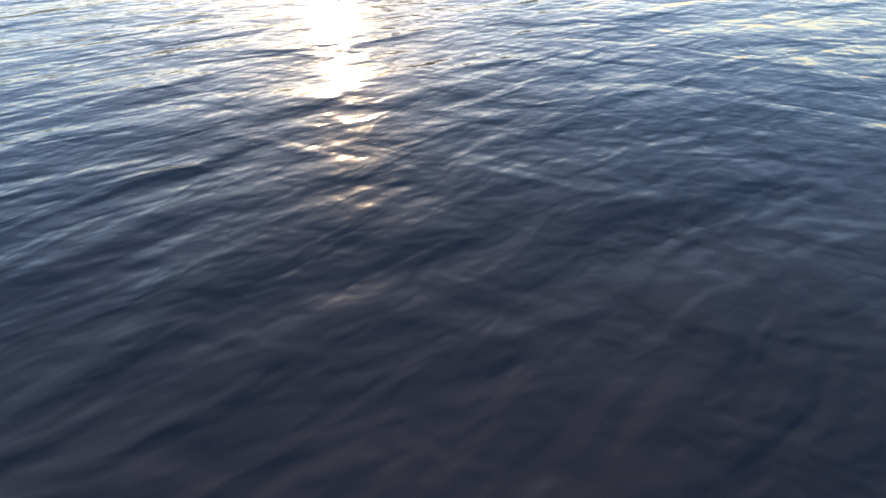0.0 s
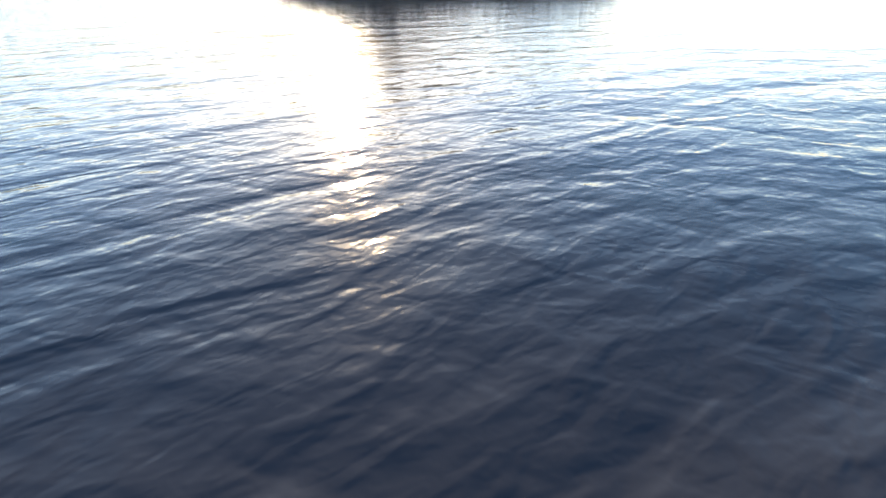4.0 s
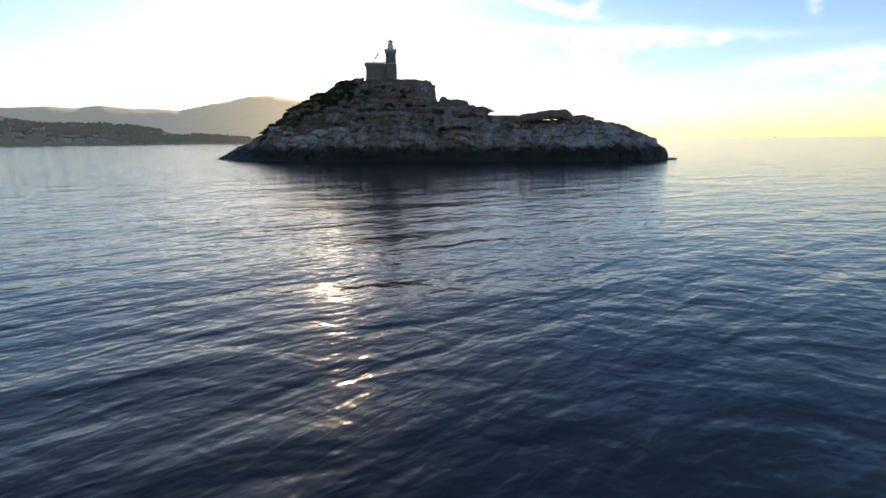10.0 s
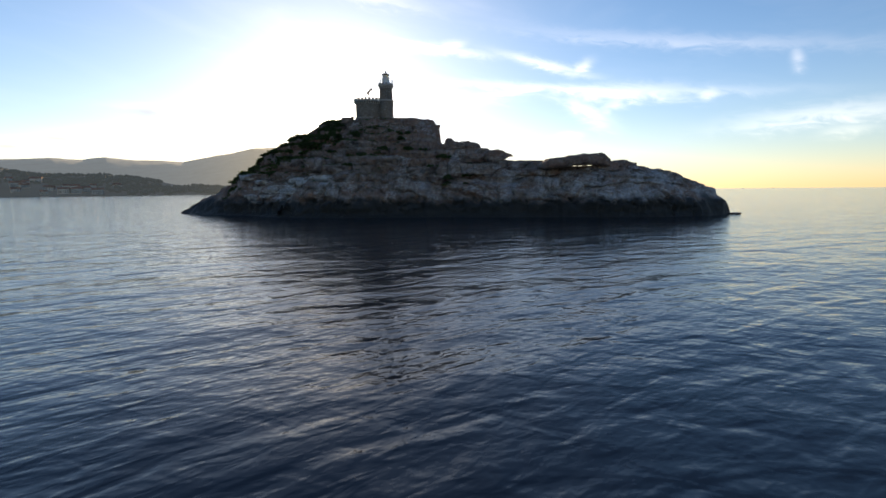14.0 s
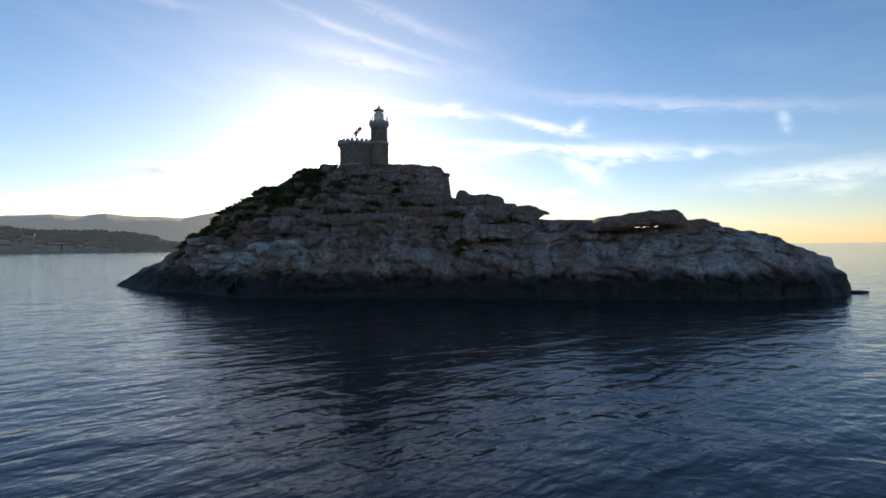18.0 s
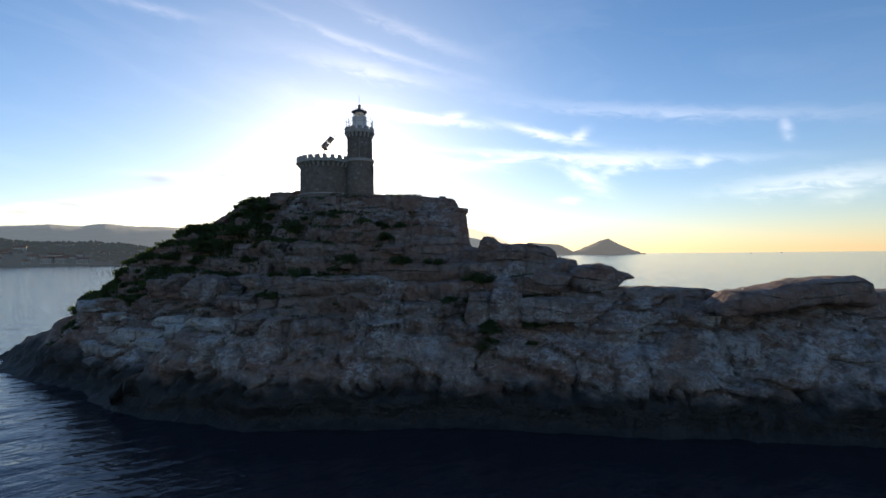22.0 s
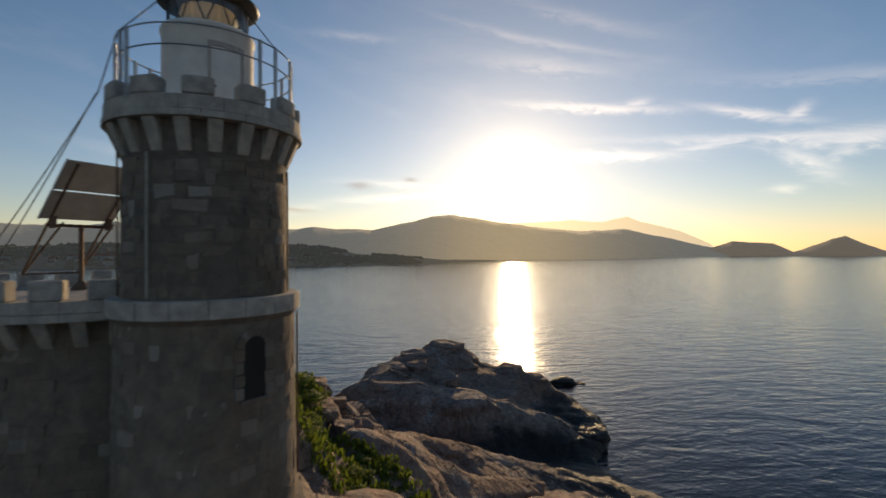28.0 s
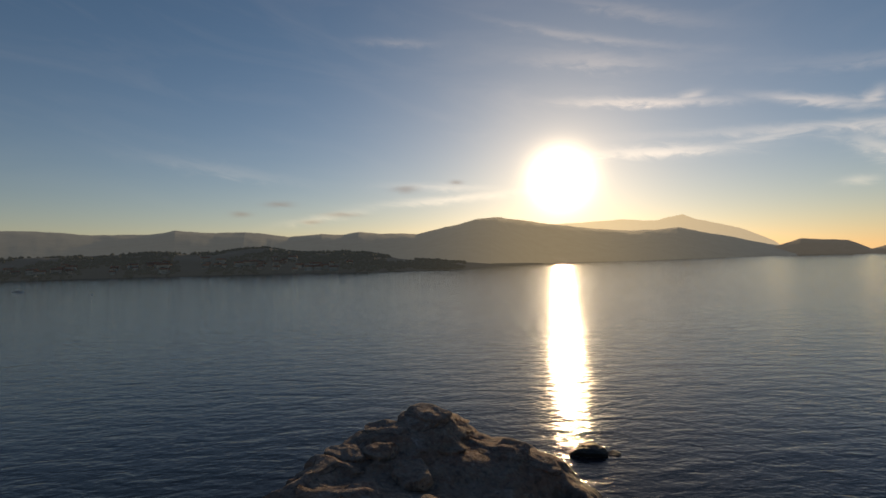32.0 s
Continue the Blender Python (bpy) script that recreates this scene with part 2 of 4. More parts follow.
        gape = n.math("MULTIPLY", upper, n.ramp(n.noise(n.scaled(pos, (0.25, 0.25, 0.8)), 1.0, 3, 0.5), (0.46, 0.05), (0.62, 1.0)))
        slot = n.math("MULTIPLY", n.ramp(plane, (0.0, 1.0), (0.07, 0.0)), gape)
        col = n.mix(n.math("MULTIPLY", slot, 0.6), col, dark)
        # splash zone: weed and wet stone, plus painted shade at the cliff foot
        edge = n.math("ADD", z, n.math("MULTIPLY", n.noise(pos, 0.35, 5), -5.0))
        wet_shade = n.ramp(n.math("ADD", n.math("MULTIPLY", edge, 0.25), 0.4), (0.56, 1.0), (0.98, 0.0))
        col = n.mix(wet_shade, col, (0.016, 0.015, 0.013, 1))
        n.put(b.inputs["Base Color"], col)
        n.put(b.inputs["Roughness"], n.math("SUBTRACT", 0.94, n.math("MULTIPLY", wet_shade, 0.3)))
        h = n.math("ADD", n.math("MULTIPLY", n.noise(pos, 0.8, 7, 0.55), 1.3), n.math("MULTIPLY", line, 0.15))
        h = n.math("ADD", h, n.math("MULTIPLY", n.noise(n.scaled(dip, (0.3, 0.3, 1.5)), 1.0, 5, 0.6), 0.6))
        h = n.math("SUBTRACT", n.math("ADD", h, n.math("MULTIPLY", runs, 0.35)), n.math("MULTIPLY", slot, 0.5))
        relief(n, b, h, 1.0, 0.5)
    return build


ROCK = material("limestone", rock_nodes((0.46, 0.455, 0.45, 1), (0.235, 0.18, 0.15, 1), (0.22, 0.125, 0.09, 1), (0.05, 0.037, 0.03, 1)))


def sea_nodes(n, b, pos, obj):
    b.inputs["Base Color"].default_value = (0.02, 0.022, 0.028, 1)
    b.inputs["Roughness"].default_value = 0.1
    b.inputs["IOR"].default_value = 1.333
    # low swell, wind waves in two crossing trains, and ripples
    swell = n.noise(n.scaled(pos, (0.08, 0.2, 0), -18), 1.0, 1, 0.4, 0.6)
    waves = n.noise(n.scaled(pos, (0.24, 0.54, 0), -25), 1.0, 2, 0.42, 0.7)
    cross = n.noise(n.scaled(pos, (0.4, 0.95, 0), 24), 1.0, 2, 0.45, 0.6)
    chop = n.noise(n.scaled(pos, (0.7, 1.6, 0), -32), 1.0, 2, 0.45, 0.6)
    fine = n.noise(n.scaled(pos, (2.4, 4.6, 0), -14), 1.0, 2, 0.5, 0.4)
    h = n.math("ADD", n.math("MULTIPLY", swell, 0.24), n.math("MULTIPLY", waves, 0.155))
    h = n.math("ADD", h, n.math("ADD", n.math("MULTIPLY", cross, 0.055), n.math("MULTIPLY", chop, 0.05)))
    h = n.math("ADD", h, n.math("MULTIPLY", fine, 0.014))
    relief(n, b, h, 1.0, 1.0)


SEA = material("sea_water", sea_nodes)


def plain(name, colour, rough=0.6, metal=0.0, grain=0.25, scale=6.0, depth=0.004):
    def build(n, b, pos, obj):
        f = n.noise(pos, scale, 6, 0.6)
        dark = tuple(c * (1 - grain) for c in colour) + (1,)
        bright = tuple(min(1, c * (1 + grain)) for c in colour) + (1,)
        n.put(b.inputs["Base Color"], n.mix(n.ramp(f, (0.3, 0.0), (0.7, 1.0)), dark, bright))
        n.put(b.inputs["Roughness"], n.math("ADD", rough - 0.1, n.math("MULTIPLY", f, 0.2)))
        b.inputs["Metallic"].default_value = metal
        relief(n, b, f, 0.5, depth)
    return material(name, build)


def masonry_nodes(n, b, pos, obj):
    r = n.node("ShaderNodeObjectInfo").outputs["Random"]
    f = n.noise(pos, 2.6, 6, 0.62, 0.5)
    col = n.mix(n.ramp(f, (0.32, 0.0), (0.68, 1.0)), (0.125, 0.098, 0.078, 1), (0.235, 0.19, 0.15, 1))
    col = n.mix(n.ramp(n.noise(pos, 0.8, 5, 0.6), (0.44, 0.0), (0.66, 0.7)), col, (0.17, 0.12, 0.085, 1))
    col = n.mix(n.ramp(r, (0.0, 0.45), (0.35, 0.0)), col, (0.1, 0.08, 0.065, 1))
    col = n.mix(n.ramp(r, (0.82, 0.0), (0.94, 0.35), (1.0, 0.7)), col, (0.36, 0.33, 0.3, 1))
    col = n.mix(n.ramp(n.noise(n.scaled(pos, (1, 1, 0.2)), 1.6, 5, 0.6), (0.55, 0.0), (0.75, 0.5)), col, (0.08, 0.066, 0.055, 1))
    n.put(b.inputs["Base Color"], col)
    b.inputs["Roughness"].default_value = 0.94
    relief(n, b, n.noise(pos, 6, 7, 0.65), 0.9, 0.05)


MASONRY = material("rubble_masonry", masonry_nodes)
CUT = plain("cut_limestone", (0.36, 0.33, 0.29), 0.9, 0, 0.3, 4, 0.02)
BRICKISH = plain("corbel_infill", (0.14, 0.11, 0.09), 0.95, 0, 0.3, 5, 0.02)
WHITE = plain("whitewash", (0.74, 0.72, 0.68), 0.75, 0, 0.12, 2.5, 0.004)
RUST = plain("rusty_steel", (0.16, 0.1, 0.07), 0.7, 0.5, 0.4, 14, 0.002)
STEEL = plain("galvanised_steel", (0.4, 0.41, 0.42), 0.45, 0.8, 0.15, 20, 0.001)
DARKM = plain("dark_iron", (0.06, 0.06, 0.065), 0.5, 0.6, 0.3, 12, 0.002)
TRUNK = plain("shrub_wood", (0.12, 0.09, 0.06), 0.9, 0, 0.3, 9, 0.004)
# near-black that stands for the shade in the window opening
OPENING_SHADE = plain("opening_shade_black", (0.02, 0.018, 0.016), 0.9, 0, 0.3, 4, 0.002)
CABLE = plain("black_cable", (0.03, 0.03, 0.03), 0.6, 0, 0.2, 9, 0.001)
CELL = plain("solar_cell", (0.02, 0.025, 0.05), 0.2, 0, 0.2, 3, 0.0005)
BACKSHEET = plain("panel_back", (0.5, 0.47, 0.43), 0.6, 0, 0.15, 3, 0.001)


# ---- mesh helpers ----
def mesh_of(name, verts, faces, mat, smooth=False):
    me = bpy.data.meshes.new(name)
    me.from_pydata(verts, [], faces)
    me.materials.append(mat)
    if smooth:
        me.polygons.foreach_set("use_smooth", [True] * len(me.polygons))
    me.update()
    return me


def part(name, bm, mat, parent=None, label="", smooth=False):
    me = bpy.data.meshes.new(name)
    bmesh.ops.recalc_face_normals(bm, faces=bm.faces)
    bm.to_mesh(me)
    bm.free()
    me.materials.append(mat)
    if smooth:
        me.polygons.foreach_set("use_smooth", [True] * len(me.polygons))
    ob = new(name, me)
    ob.parent = parent
    if label:
        ob["label"] = label
    return ob


def lathe(profile, steps=48, a0=0.0, a1=360.0, centre=(0, 0)):
    """A turned body from (radius, height) pairs."""
    bm = bmesh.new()
    full = abs(a1 - a0) >= 360
    n = steps if full else steps + 1
    rings = []
    for r, z in profile:
        if r < 1e-5:
            rings.append([bm.verts.new((centre[0], centre[1], z))])
            continue
        ring = []
        for i in range(n):
            a = radians(a0 + (a1 - a0) * i / steps)
            ring.append(bm.verts.new((centre[0] + r * math.cos(a), centre[1] + r * math.sin(a), z)))
        rings.append(ring)
    for p, q in zip(rings, rings[1:]):
        for i in range(n if full else n - 1):
            j = (i + 1) % n
            if len(p) == 1:
                bm.faces.new((p[0], q[i], q[j]))
            elif len(q) == 1:
                bm.faces.new((p[i], p[j], q[0]))
            else:
                bm.faces.new((p[i], p[j], q[j], q[i]))
    return bm


def box(sx, sy, sz, m=None, bevel=0.0):
    bm = bmesh.new()
    bmesh.ops.create_cube(bm, size=1.0, matrix=Matrix.Diagonal((sx, sy, sz, 1)))
    if bevel:
        bmesh.ops.bevel(bm, geom=bm.edges[:], offset=bevel, segments=1, affect="EDGES")
    if m is not None:
        bm.transform(m)
    return bm


def rod(a, b, r=0.02, sides=6):
    a, b = Vector(a), Vector(b)
    bm = bmesh.new()
    bmesh.ops.create_cone(bm, cap_ends=True, segments=sides, radius1=r, radius2=r, depth=(b - a).length)
    bm.transform(Matrix.Translation((a + b) / 2) @ (b - a).to_track_quat("Z", "Y").to_matrix().to_4x4())
    return bm


def merge(*bms):
    out = bmesh.new()
    for b in bms:
        tmp = bpy.data.meshes.new("tmp")
        b.to_mesh(tmp)
        b.free()
        out.from_mesh(tmp)
        bpy.data.meshes.remove(tmp)
    return out


def tube(points, r=0.015, sides=5):
    """A cable or bent bar along points."""
    pts = [Vector(p) for p in points]
    bm = bmesh.new()
    rings = []
    for i, p in enumerate(pts):
        d = (pts[min(i + 1, len(pts) - 1)] - pts[max(i - 1, 0)]).normalized()
        side = d.cross(Vector((0, 0, 1)))
        side = side.normalized() if side.length > 1e-4 else Vector((1, 0, 0))
        up = side.cross(d)
        rings.append([bm.verts.new(p + r * (math.cos(k * math.tau / sides) * side + math.sin(k * math.tau / sides) * up)) for k in range(sides)])
    for p, q in zip(rings, rings[1:]):
        for i in range(sides):
            j = (i + 1) % sides
            bm.faces.new((p[i], p[j], q[j], q[i]))
    bm.faces.new(rings[0]), bm.faces.new(rings[-1])
    return bm


def thing(name, at=(0, 0, 0), label="", category="", group="", kind=""):
    e = new(name)
    e.location = at
    return tagged(e, label, category, group, kind)


# ---- island: shore outline and crest lines ----
SHORE = [(-60.5, 25.5), (-51, 14), (-37, 3), (-22, -10), (-10, -15), (4, -16.5), (14, -18.3), (25, -20.8), (36, -24), (46, -26.5),
         (58, -27.5), (67, -26), (74.3, -23.0), (76.8, -20.3), (74.5, -13.5), (63, 8), (50, 27), (40, 38), (30, 45.5), (20, 50.5), (15, 54),
         (10.5, 58), (13.5, 70), (8.5, 81), (4, 88), (-6, 93), (-19, 90), (-25, 77), (-29.5, 62), (-37, 47), (-46, 36), (-57, 29)]
CRESTS = [
    [(-60, 25.3, 0.3), (-48, 18, 5.2), (-36, 12, 12.1), (-25, 9, 18.5), (-18, 8, 22.6), (-13, 7, 24.1), (-8.5, 5, 24.0), (-7, -1, 23.4)],
    [(-3, -2.5, 23.1), (5, -5, 22.7), (10.3, -5.2, 22.3), (11.6, -5.5, 21.6)],
    [(2, 4, 21.6), (8, 0, 21.8)],
    [(3, 12, 17.0), (5, 22, 12.8), (8, 34, 8.2), (16, 42, 3.0)],
    [(18, 3, 12.5), (22, 20, 7.0)],
    [(14.6, -9.0, 17.3), (16.8, -9.5, 17.2), (19.4, -10.4, 16.9), (21.4, -10.2, 15.4), (22.4, -11.6, 12.9), (30, -14, 12.4), (35, -15.5, 12.2), (37.5, -17, 11.2), (44.5, -18.2, 11.1),
     (48, -18, 11.9), (53, -18, 11.9), (54.5, -18, 10.9), (62, -19.5, 9.9), (67.5, -20.5, 7.4), (71.8, -20.8, 5.6), (74.6, -20.6, 3.4)],
    [(-13, 10, 23.0), (-17, 14.5, 22.0), (-21, 19, 19.8), (-26, 27, 14.5)],
    [(-10, 13, 22), (-13, 23, 19), (-16, 29, 16.8), (-21.5, 44, 10.4), (-22.5, 48, 8.4), (-23.5, 53, 6.6)],
    [(-21, 57, 10.4), (-20.5, 68, 10.2), (-17.5, 77, 11.6), (-14, 78.5, 11.9), (-11.5, 78.5, 11.2), (-9, 78.5, 8.6), (-6.5, 78.5, 7.3), (-2.5, 78.5, 7.9), (1.5, 78, 6.9), (4.2, 77, 4.6), (10, 68, 2.2)],
    [(-7.4, 22, 16.4), (-8.5, 36, 10.6), (-3.6, 39, 8.7), (3, 46, 4.6), (12, 51.3, 1.2)],
    [(-15, 51, 4.6), (-11, 50.5, 4.0), (-5, 51.5, 2.4), (2, 54.5, 1.2), (8, 56.5, 0.6)],
    [(-21.5, 57.5, 9.6), (-16, 58.5, 9.6), (-9, 60, 8.0), (-2, 62.5, 6.4), (5, 65.5, 4.0), (9, 67, 2.4)],
    [(13.3, -6.9, 16.6), (14.8, -3, 14.4)],
]


def smooth_step(a, b, v):
    t = np.clip((v - a) / (b - a), 0, 1)
    return t * t * (3 - 2 * t)


def shore_distance(x, y):
    """Distance to the shore, positive on land."""
    best = np.full(x.shape, 1e9)
    inside = np.zeros(x.shape, bool)
    for (x0, y0), (x1, y1) in zip(SHORE, SHORE[1:] + SHORE[:1]):
        dx, dy = x1 - x0, y1 - y0
        t = np.clip(((x - x0) * dx + (y - y0) * dy) / (dx * dx + dy * dy), 0, 1)
        best = np.minimum(best, np.hypot(x - x0 - t * dx, y - y0 - t * dy))
        crossing = (y0 > y) != (y1 > y)
        inside ^= crossing & (x < x0 + (y - y0) * dx / (dy if abs(dy) > 1e-9 else 1e-9))
    return np.where(inside, best, -best)


def base_height(x, y):
    d = shore_distance(x, y)
    wsum, zsum, near = np.zeros(x.shape), np.zeros(x.shape), np.full(x.shape, 1e9)
    for line in CRESTS:
        for (x0, y0, z0), (x1, y1, z1) in zip(line, line[1:]):
            dx, dy = x1 - x0, y1 - y0
            t = np.clip(((x - x0) * dx + (y - y0) * dy) / (dx * dx + dy * dy), 0, 1)
            q = (x - x0 - t * dx) ** 2 + (y - y0 - t * dy) ** 2
            w = 1.0 / (q + 0.5) ** 2
            wsum += w
            zsum += w * (z0 + t * (z1 - z0))
            near = np.minimum(near, q)
    near = np.clip(np.sqrt(near) - 0.7, 0, None)
    inland = np.clip(d, 0, None)
    u = inland / (inland + near + 1e-6)
    front = y < -6 - 0.15 * np.clip(x - 10, 0, None)
    power = np.where(front, 0.84 - 0.34 * smooth_step(12, 30, x), 1.2 - 0.82 * smooth_step(50, 56, y))
    z = zsum / wsum * u ** power
    return np.where(d > 0, z, np.maximum(-5, d * 0.9)), d


def island_mesh():
    xs = np.arange(-66, 80, 0.37)
    ys = np.concatenate([np.arange(-31, 9, 0.17), np.arange(9.2, 97, 0.45)])
    gx, gy = np.meshgrid(xs, ys)
    # ragged shore and crests
    wob = np.array([noise.noise_vector(Vector((a * 0.11, b * 0.11, 3.3)))[:2] for a, b in zip(gx.ravel(), gy.ravel())]).reshape(*gx.shape, 2)
    wob2 = np.array([noise.noise_vector(Vector((a * 0.45, b * 0.45, 9.1)))[:2] for a, b in zip(gx.ravel(), gy.ravel())]).reshape(*gx.shape, 2)
    z, d = base_height(gx + wob[..., 0] * 1.0 + wob2[..., 0] * 0.5, gy + wob[..., 1] * 1.0 + wob2[..., 1] * 0.5)
    rough = np.array([noise.fractal(Vector((a * 0.16, b * 0.16, c * 0.3)), 1.0, 2.1, 5) for a, b, c in zip(gx.ravel(), gy.ravel(), z.ravel())]).reshape(gx.shape)
    land = smooth_step(0.0, 2.5, d)
    z = z + rough * 0.4 * land
    # bedding: the stone breaks back in ledges
    bed = 1.9
    tone = z + 0.03 * gx + rough * 0.6
    fr = tone / bed - np.floor(tone / bed)
    step = smooth_step(0.45, 0.8, fr)
    amount = 0.85 * smooth_step(5, 10, z) * (0.95 - 0.6 * smooth_step(8, 24, gx)) * smooth_step(2.5, 6, z) * land * (1 - smooth_step(9, 14, gy)) * (1 - 0.7 * smooth_step(14, 22, -gx))
    z = z + (step - fr + 0.1) * bed * amount + 0.05 * land
    # a level bench for the lighthouse
    for cx, cy, rr, zz in ((-4.2, 1.45, 4.6, 22.9), (0, 0, 2.6, 22.7)):
        q = np.hypot(gx - cx, gy - cy)
        f = 1 - smooth_step(rr - 0.6, rr + 1.6, q)
        z = z * (1 - f) + zz * f
    # which way the slope faces, and the bed that each point lies in
    soft_z, _ = base_height(gx, gy)
    slope_y, slope_x = np.gradient(soft_z, ys, xs)
    steep = np.hypot(slope_x, slope_y) + 1e-6
    out_x, out_y = -slope_x / steep, -slope_y / steep
    bed = 1.9
    tone = z + 0.03 * gx + rough * 0.6
    pts = np.stack([gx, gy, z, out_x, out_y, tone / bed, np.clip(steep / 0.7, 0, 1)], -1).reshape(-1, 7)
    keep = (d > -2.5).ravel()
    moved = []
    for p, k in zip(pts, keep):
        x, y, h, ox, oy, level, slant = (float(v) for v in p)
        if not k:
            moved.append((x, y, h))
            continue
        v = Vector((x, y, h))
        shift = noise.noise_vector(v * 0.25) * 0.9
        g = min(1.0, max(0.0, (h + 1.5) / 3))
        g *= 0.15 if math.hypot(x + 3, y - 1.5) < 5.2 else 1.0
        level -= 0.15
        index = math.floor(level)
        fr = level - index
        block = noise.cell(Vector(((x + shift.x) * (0.13 if h > 9 else 0.2) + index * 5.3, (y + shift.y) * 0.08, index * 1.7)))
        chip = noise.cell(Vector(((x + shift.x) * 0.55 + index * 3.1, (y + shift.y) * 0.3, index * 1.3)))
        face = min(1.0, fr / 0.28)
        ledge = face * (0.8 + 1.0 * block + 0.4 * chip) - 0.85
        cliff = min(1.0, 0.25 + max(0.0, (h - 6) / 4)) * (1 - 0.45 * min(1.0, max(0.0, (x - 14) / 12)))
        if y > 12:
            cliff *= 1.1 if y > 48 else 0.25
        push = ledge * cliff * slant * 0.95 * (0.1 if math.hypot(x - 11, y + 5.5) < 4.6 else 1.0)
        lump = 2.1 if y > 48 else 1.0
        calm = 0.55 if y < 12 else (0.35 if y < 48 else 0.8)
        a = noise.noise_vector(v * 0.22) * 0.75 * lump * calm + noise.noise_vector(v * 0.65) * 0.24 * lump * (0.8 if y < 12 else calm) + noise.noise_vector(v * 1.7) * 0.06
        rib = abs(noise.noise(Vector((x * 0.5, y * 0.5, h * 0.12)))) * slant * (0.45 if h > 10 else 0.8)
        front = 1.0 if y < 4 - 0.5 * min(0, x + 15) and -44 < x < 66 else 0.0
        # clefts between the blocks of the lower cliff, and a notch cut by the waves at its foot
        low = front * slant * min(1.0, max(0.0, (h - 1.5) / 2)) * min(1.0, max(0.0, (13.5 - h) / 3))
        w = noise.noise_vector(v * 0.3) * 0.5
        cleft = max(0.0, 1 - abs(noise.noise(Vector((x * 0.23 + w.x, y * 0.23 + w.y, h * 0.1)))) / 0.075)
        seam = max(0.0, 1 - abs(noise.noise(Vector((x * 0.07 + 7, y * 0.07, h * 0.36 + w.z)))) / 0.085)
        notch = front * max(0.0, 1 - abs(h - 0.6) / 2.8)
        out = 0.2 - rib * 1.3 - low * (1.5 * cleft + 1.6 * seam) - 2.2 * notch * notch
        a.x += ox * out
        a.y += oy * out
        moved.append((x + (a.x + ox * push) * g, y + (a.y + oy * push) * g, h + a.z * 0.55 * g))
    ny, nx = gx.shape
    idx = np.arange(ny * nx).reshape(ny, nx)
    quads = np.stack([idx[:-1, :-1], idx[:-1, 1:], idx[1:, 1:], idx[1:, :-1]], -1).reshape(-1, 4)
    quads = quads[keep[quads].any(1)]
    used, inv = np.unique(quads, return_inverse=True)
    return [moved[i] for i in used], inv.reshape(-1, 4).tolist()


verts, faces = island_mesh()
island = new("ground", mesh_of("ground", verts, faces, ROCK, True))
tagged(island, "rugged grey limestone islet rising in ledges out of the sea", "island", kind="structure")


def ground_z(x, y):
    ok, at, nor, _ = island.ray_cast(Vector((x, y, 80)), Vector((0, 0, -1)))
    return at.z if ok else 0.0


# ---- sea ----
def sea_mesh():
    verts, faces, rings = [(0, -60, 0)], [], []
    radii = [20 * 1.32 ** i for i in range(21)]
    radii = [r for r in radii if r < 4600] + [4700]
    for r in radii:
        ring = []
        for i in range(96):
            a = math.tau * i / 96
            ring.append(len(verts))
            verts.append((r * math.cos(a), -60 + r * math.sin(a), 0))
        rings.append(ring)
    for i in range(96):
        faces.append((0, rings[0][i], rings[0][(i + 1) % 96]))
    for p, q in zip(rings, rings[1:]):
        for i in range(96):
            j = (i + 1) % 96
            faces.append((p[i], q[i], q[j], p[j]))
    return verts, faces


sea = new("water", mesh_of("water", *sea_mesh(), SEA))
tagged(sea, "dark blue rippled sea with low waves round the islet", "sea", kind="structure")


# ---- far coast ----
# hill colour, with the haze of the air painted on as emission
def hill_glow_nodes(colour, haze, amount):
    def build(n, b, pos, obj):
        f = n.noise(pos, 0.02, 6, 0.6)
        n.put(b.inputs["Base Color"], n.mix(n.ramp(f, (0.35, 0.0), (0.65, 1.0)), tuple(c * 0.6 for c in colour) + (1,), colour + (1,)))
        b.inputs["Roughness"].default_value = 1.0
        # the painted haze glows warmer and stronger towards the sun's bearing
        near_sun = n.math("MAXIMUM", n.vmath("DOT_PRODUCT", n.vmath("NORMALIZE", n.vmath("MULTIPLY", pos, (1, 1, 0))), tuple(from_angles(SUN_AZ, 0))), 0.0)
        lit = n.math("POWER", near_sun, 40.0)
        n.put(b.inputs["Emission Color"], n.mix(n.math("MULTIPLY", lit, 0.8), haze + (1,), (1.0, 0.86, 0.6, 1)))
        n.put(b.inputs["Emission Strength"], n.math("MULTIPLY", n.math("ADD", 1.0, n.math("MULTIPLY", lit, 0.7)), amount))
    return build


# last two values: colour and strength of the glow that stands for haze
NEAR_HILL = material("coast_scrub", hill_glow_nodes((0.024, 0.03, 0.022), (0.4, 0.5, 0.62), 0.075))
MID_HILL = material("wooded_hills", hill_glow_nodes((0.05, 0.06, 0.055), (0.46, 0.55, 0.64), 0.21))
CAPE_HILL = material("cape_scrub", hill_glow_nodes((0.05, 0.055, 0.05), (0.55, 0.56, 0.56), 0.19))
FAR_HILL = material("far_mountains", hill_glow_nodes((0.1, 0.1, 0.1), (0.95, 0.86, 0.7), 0.68))


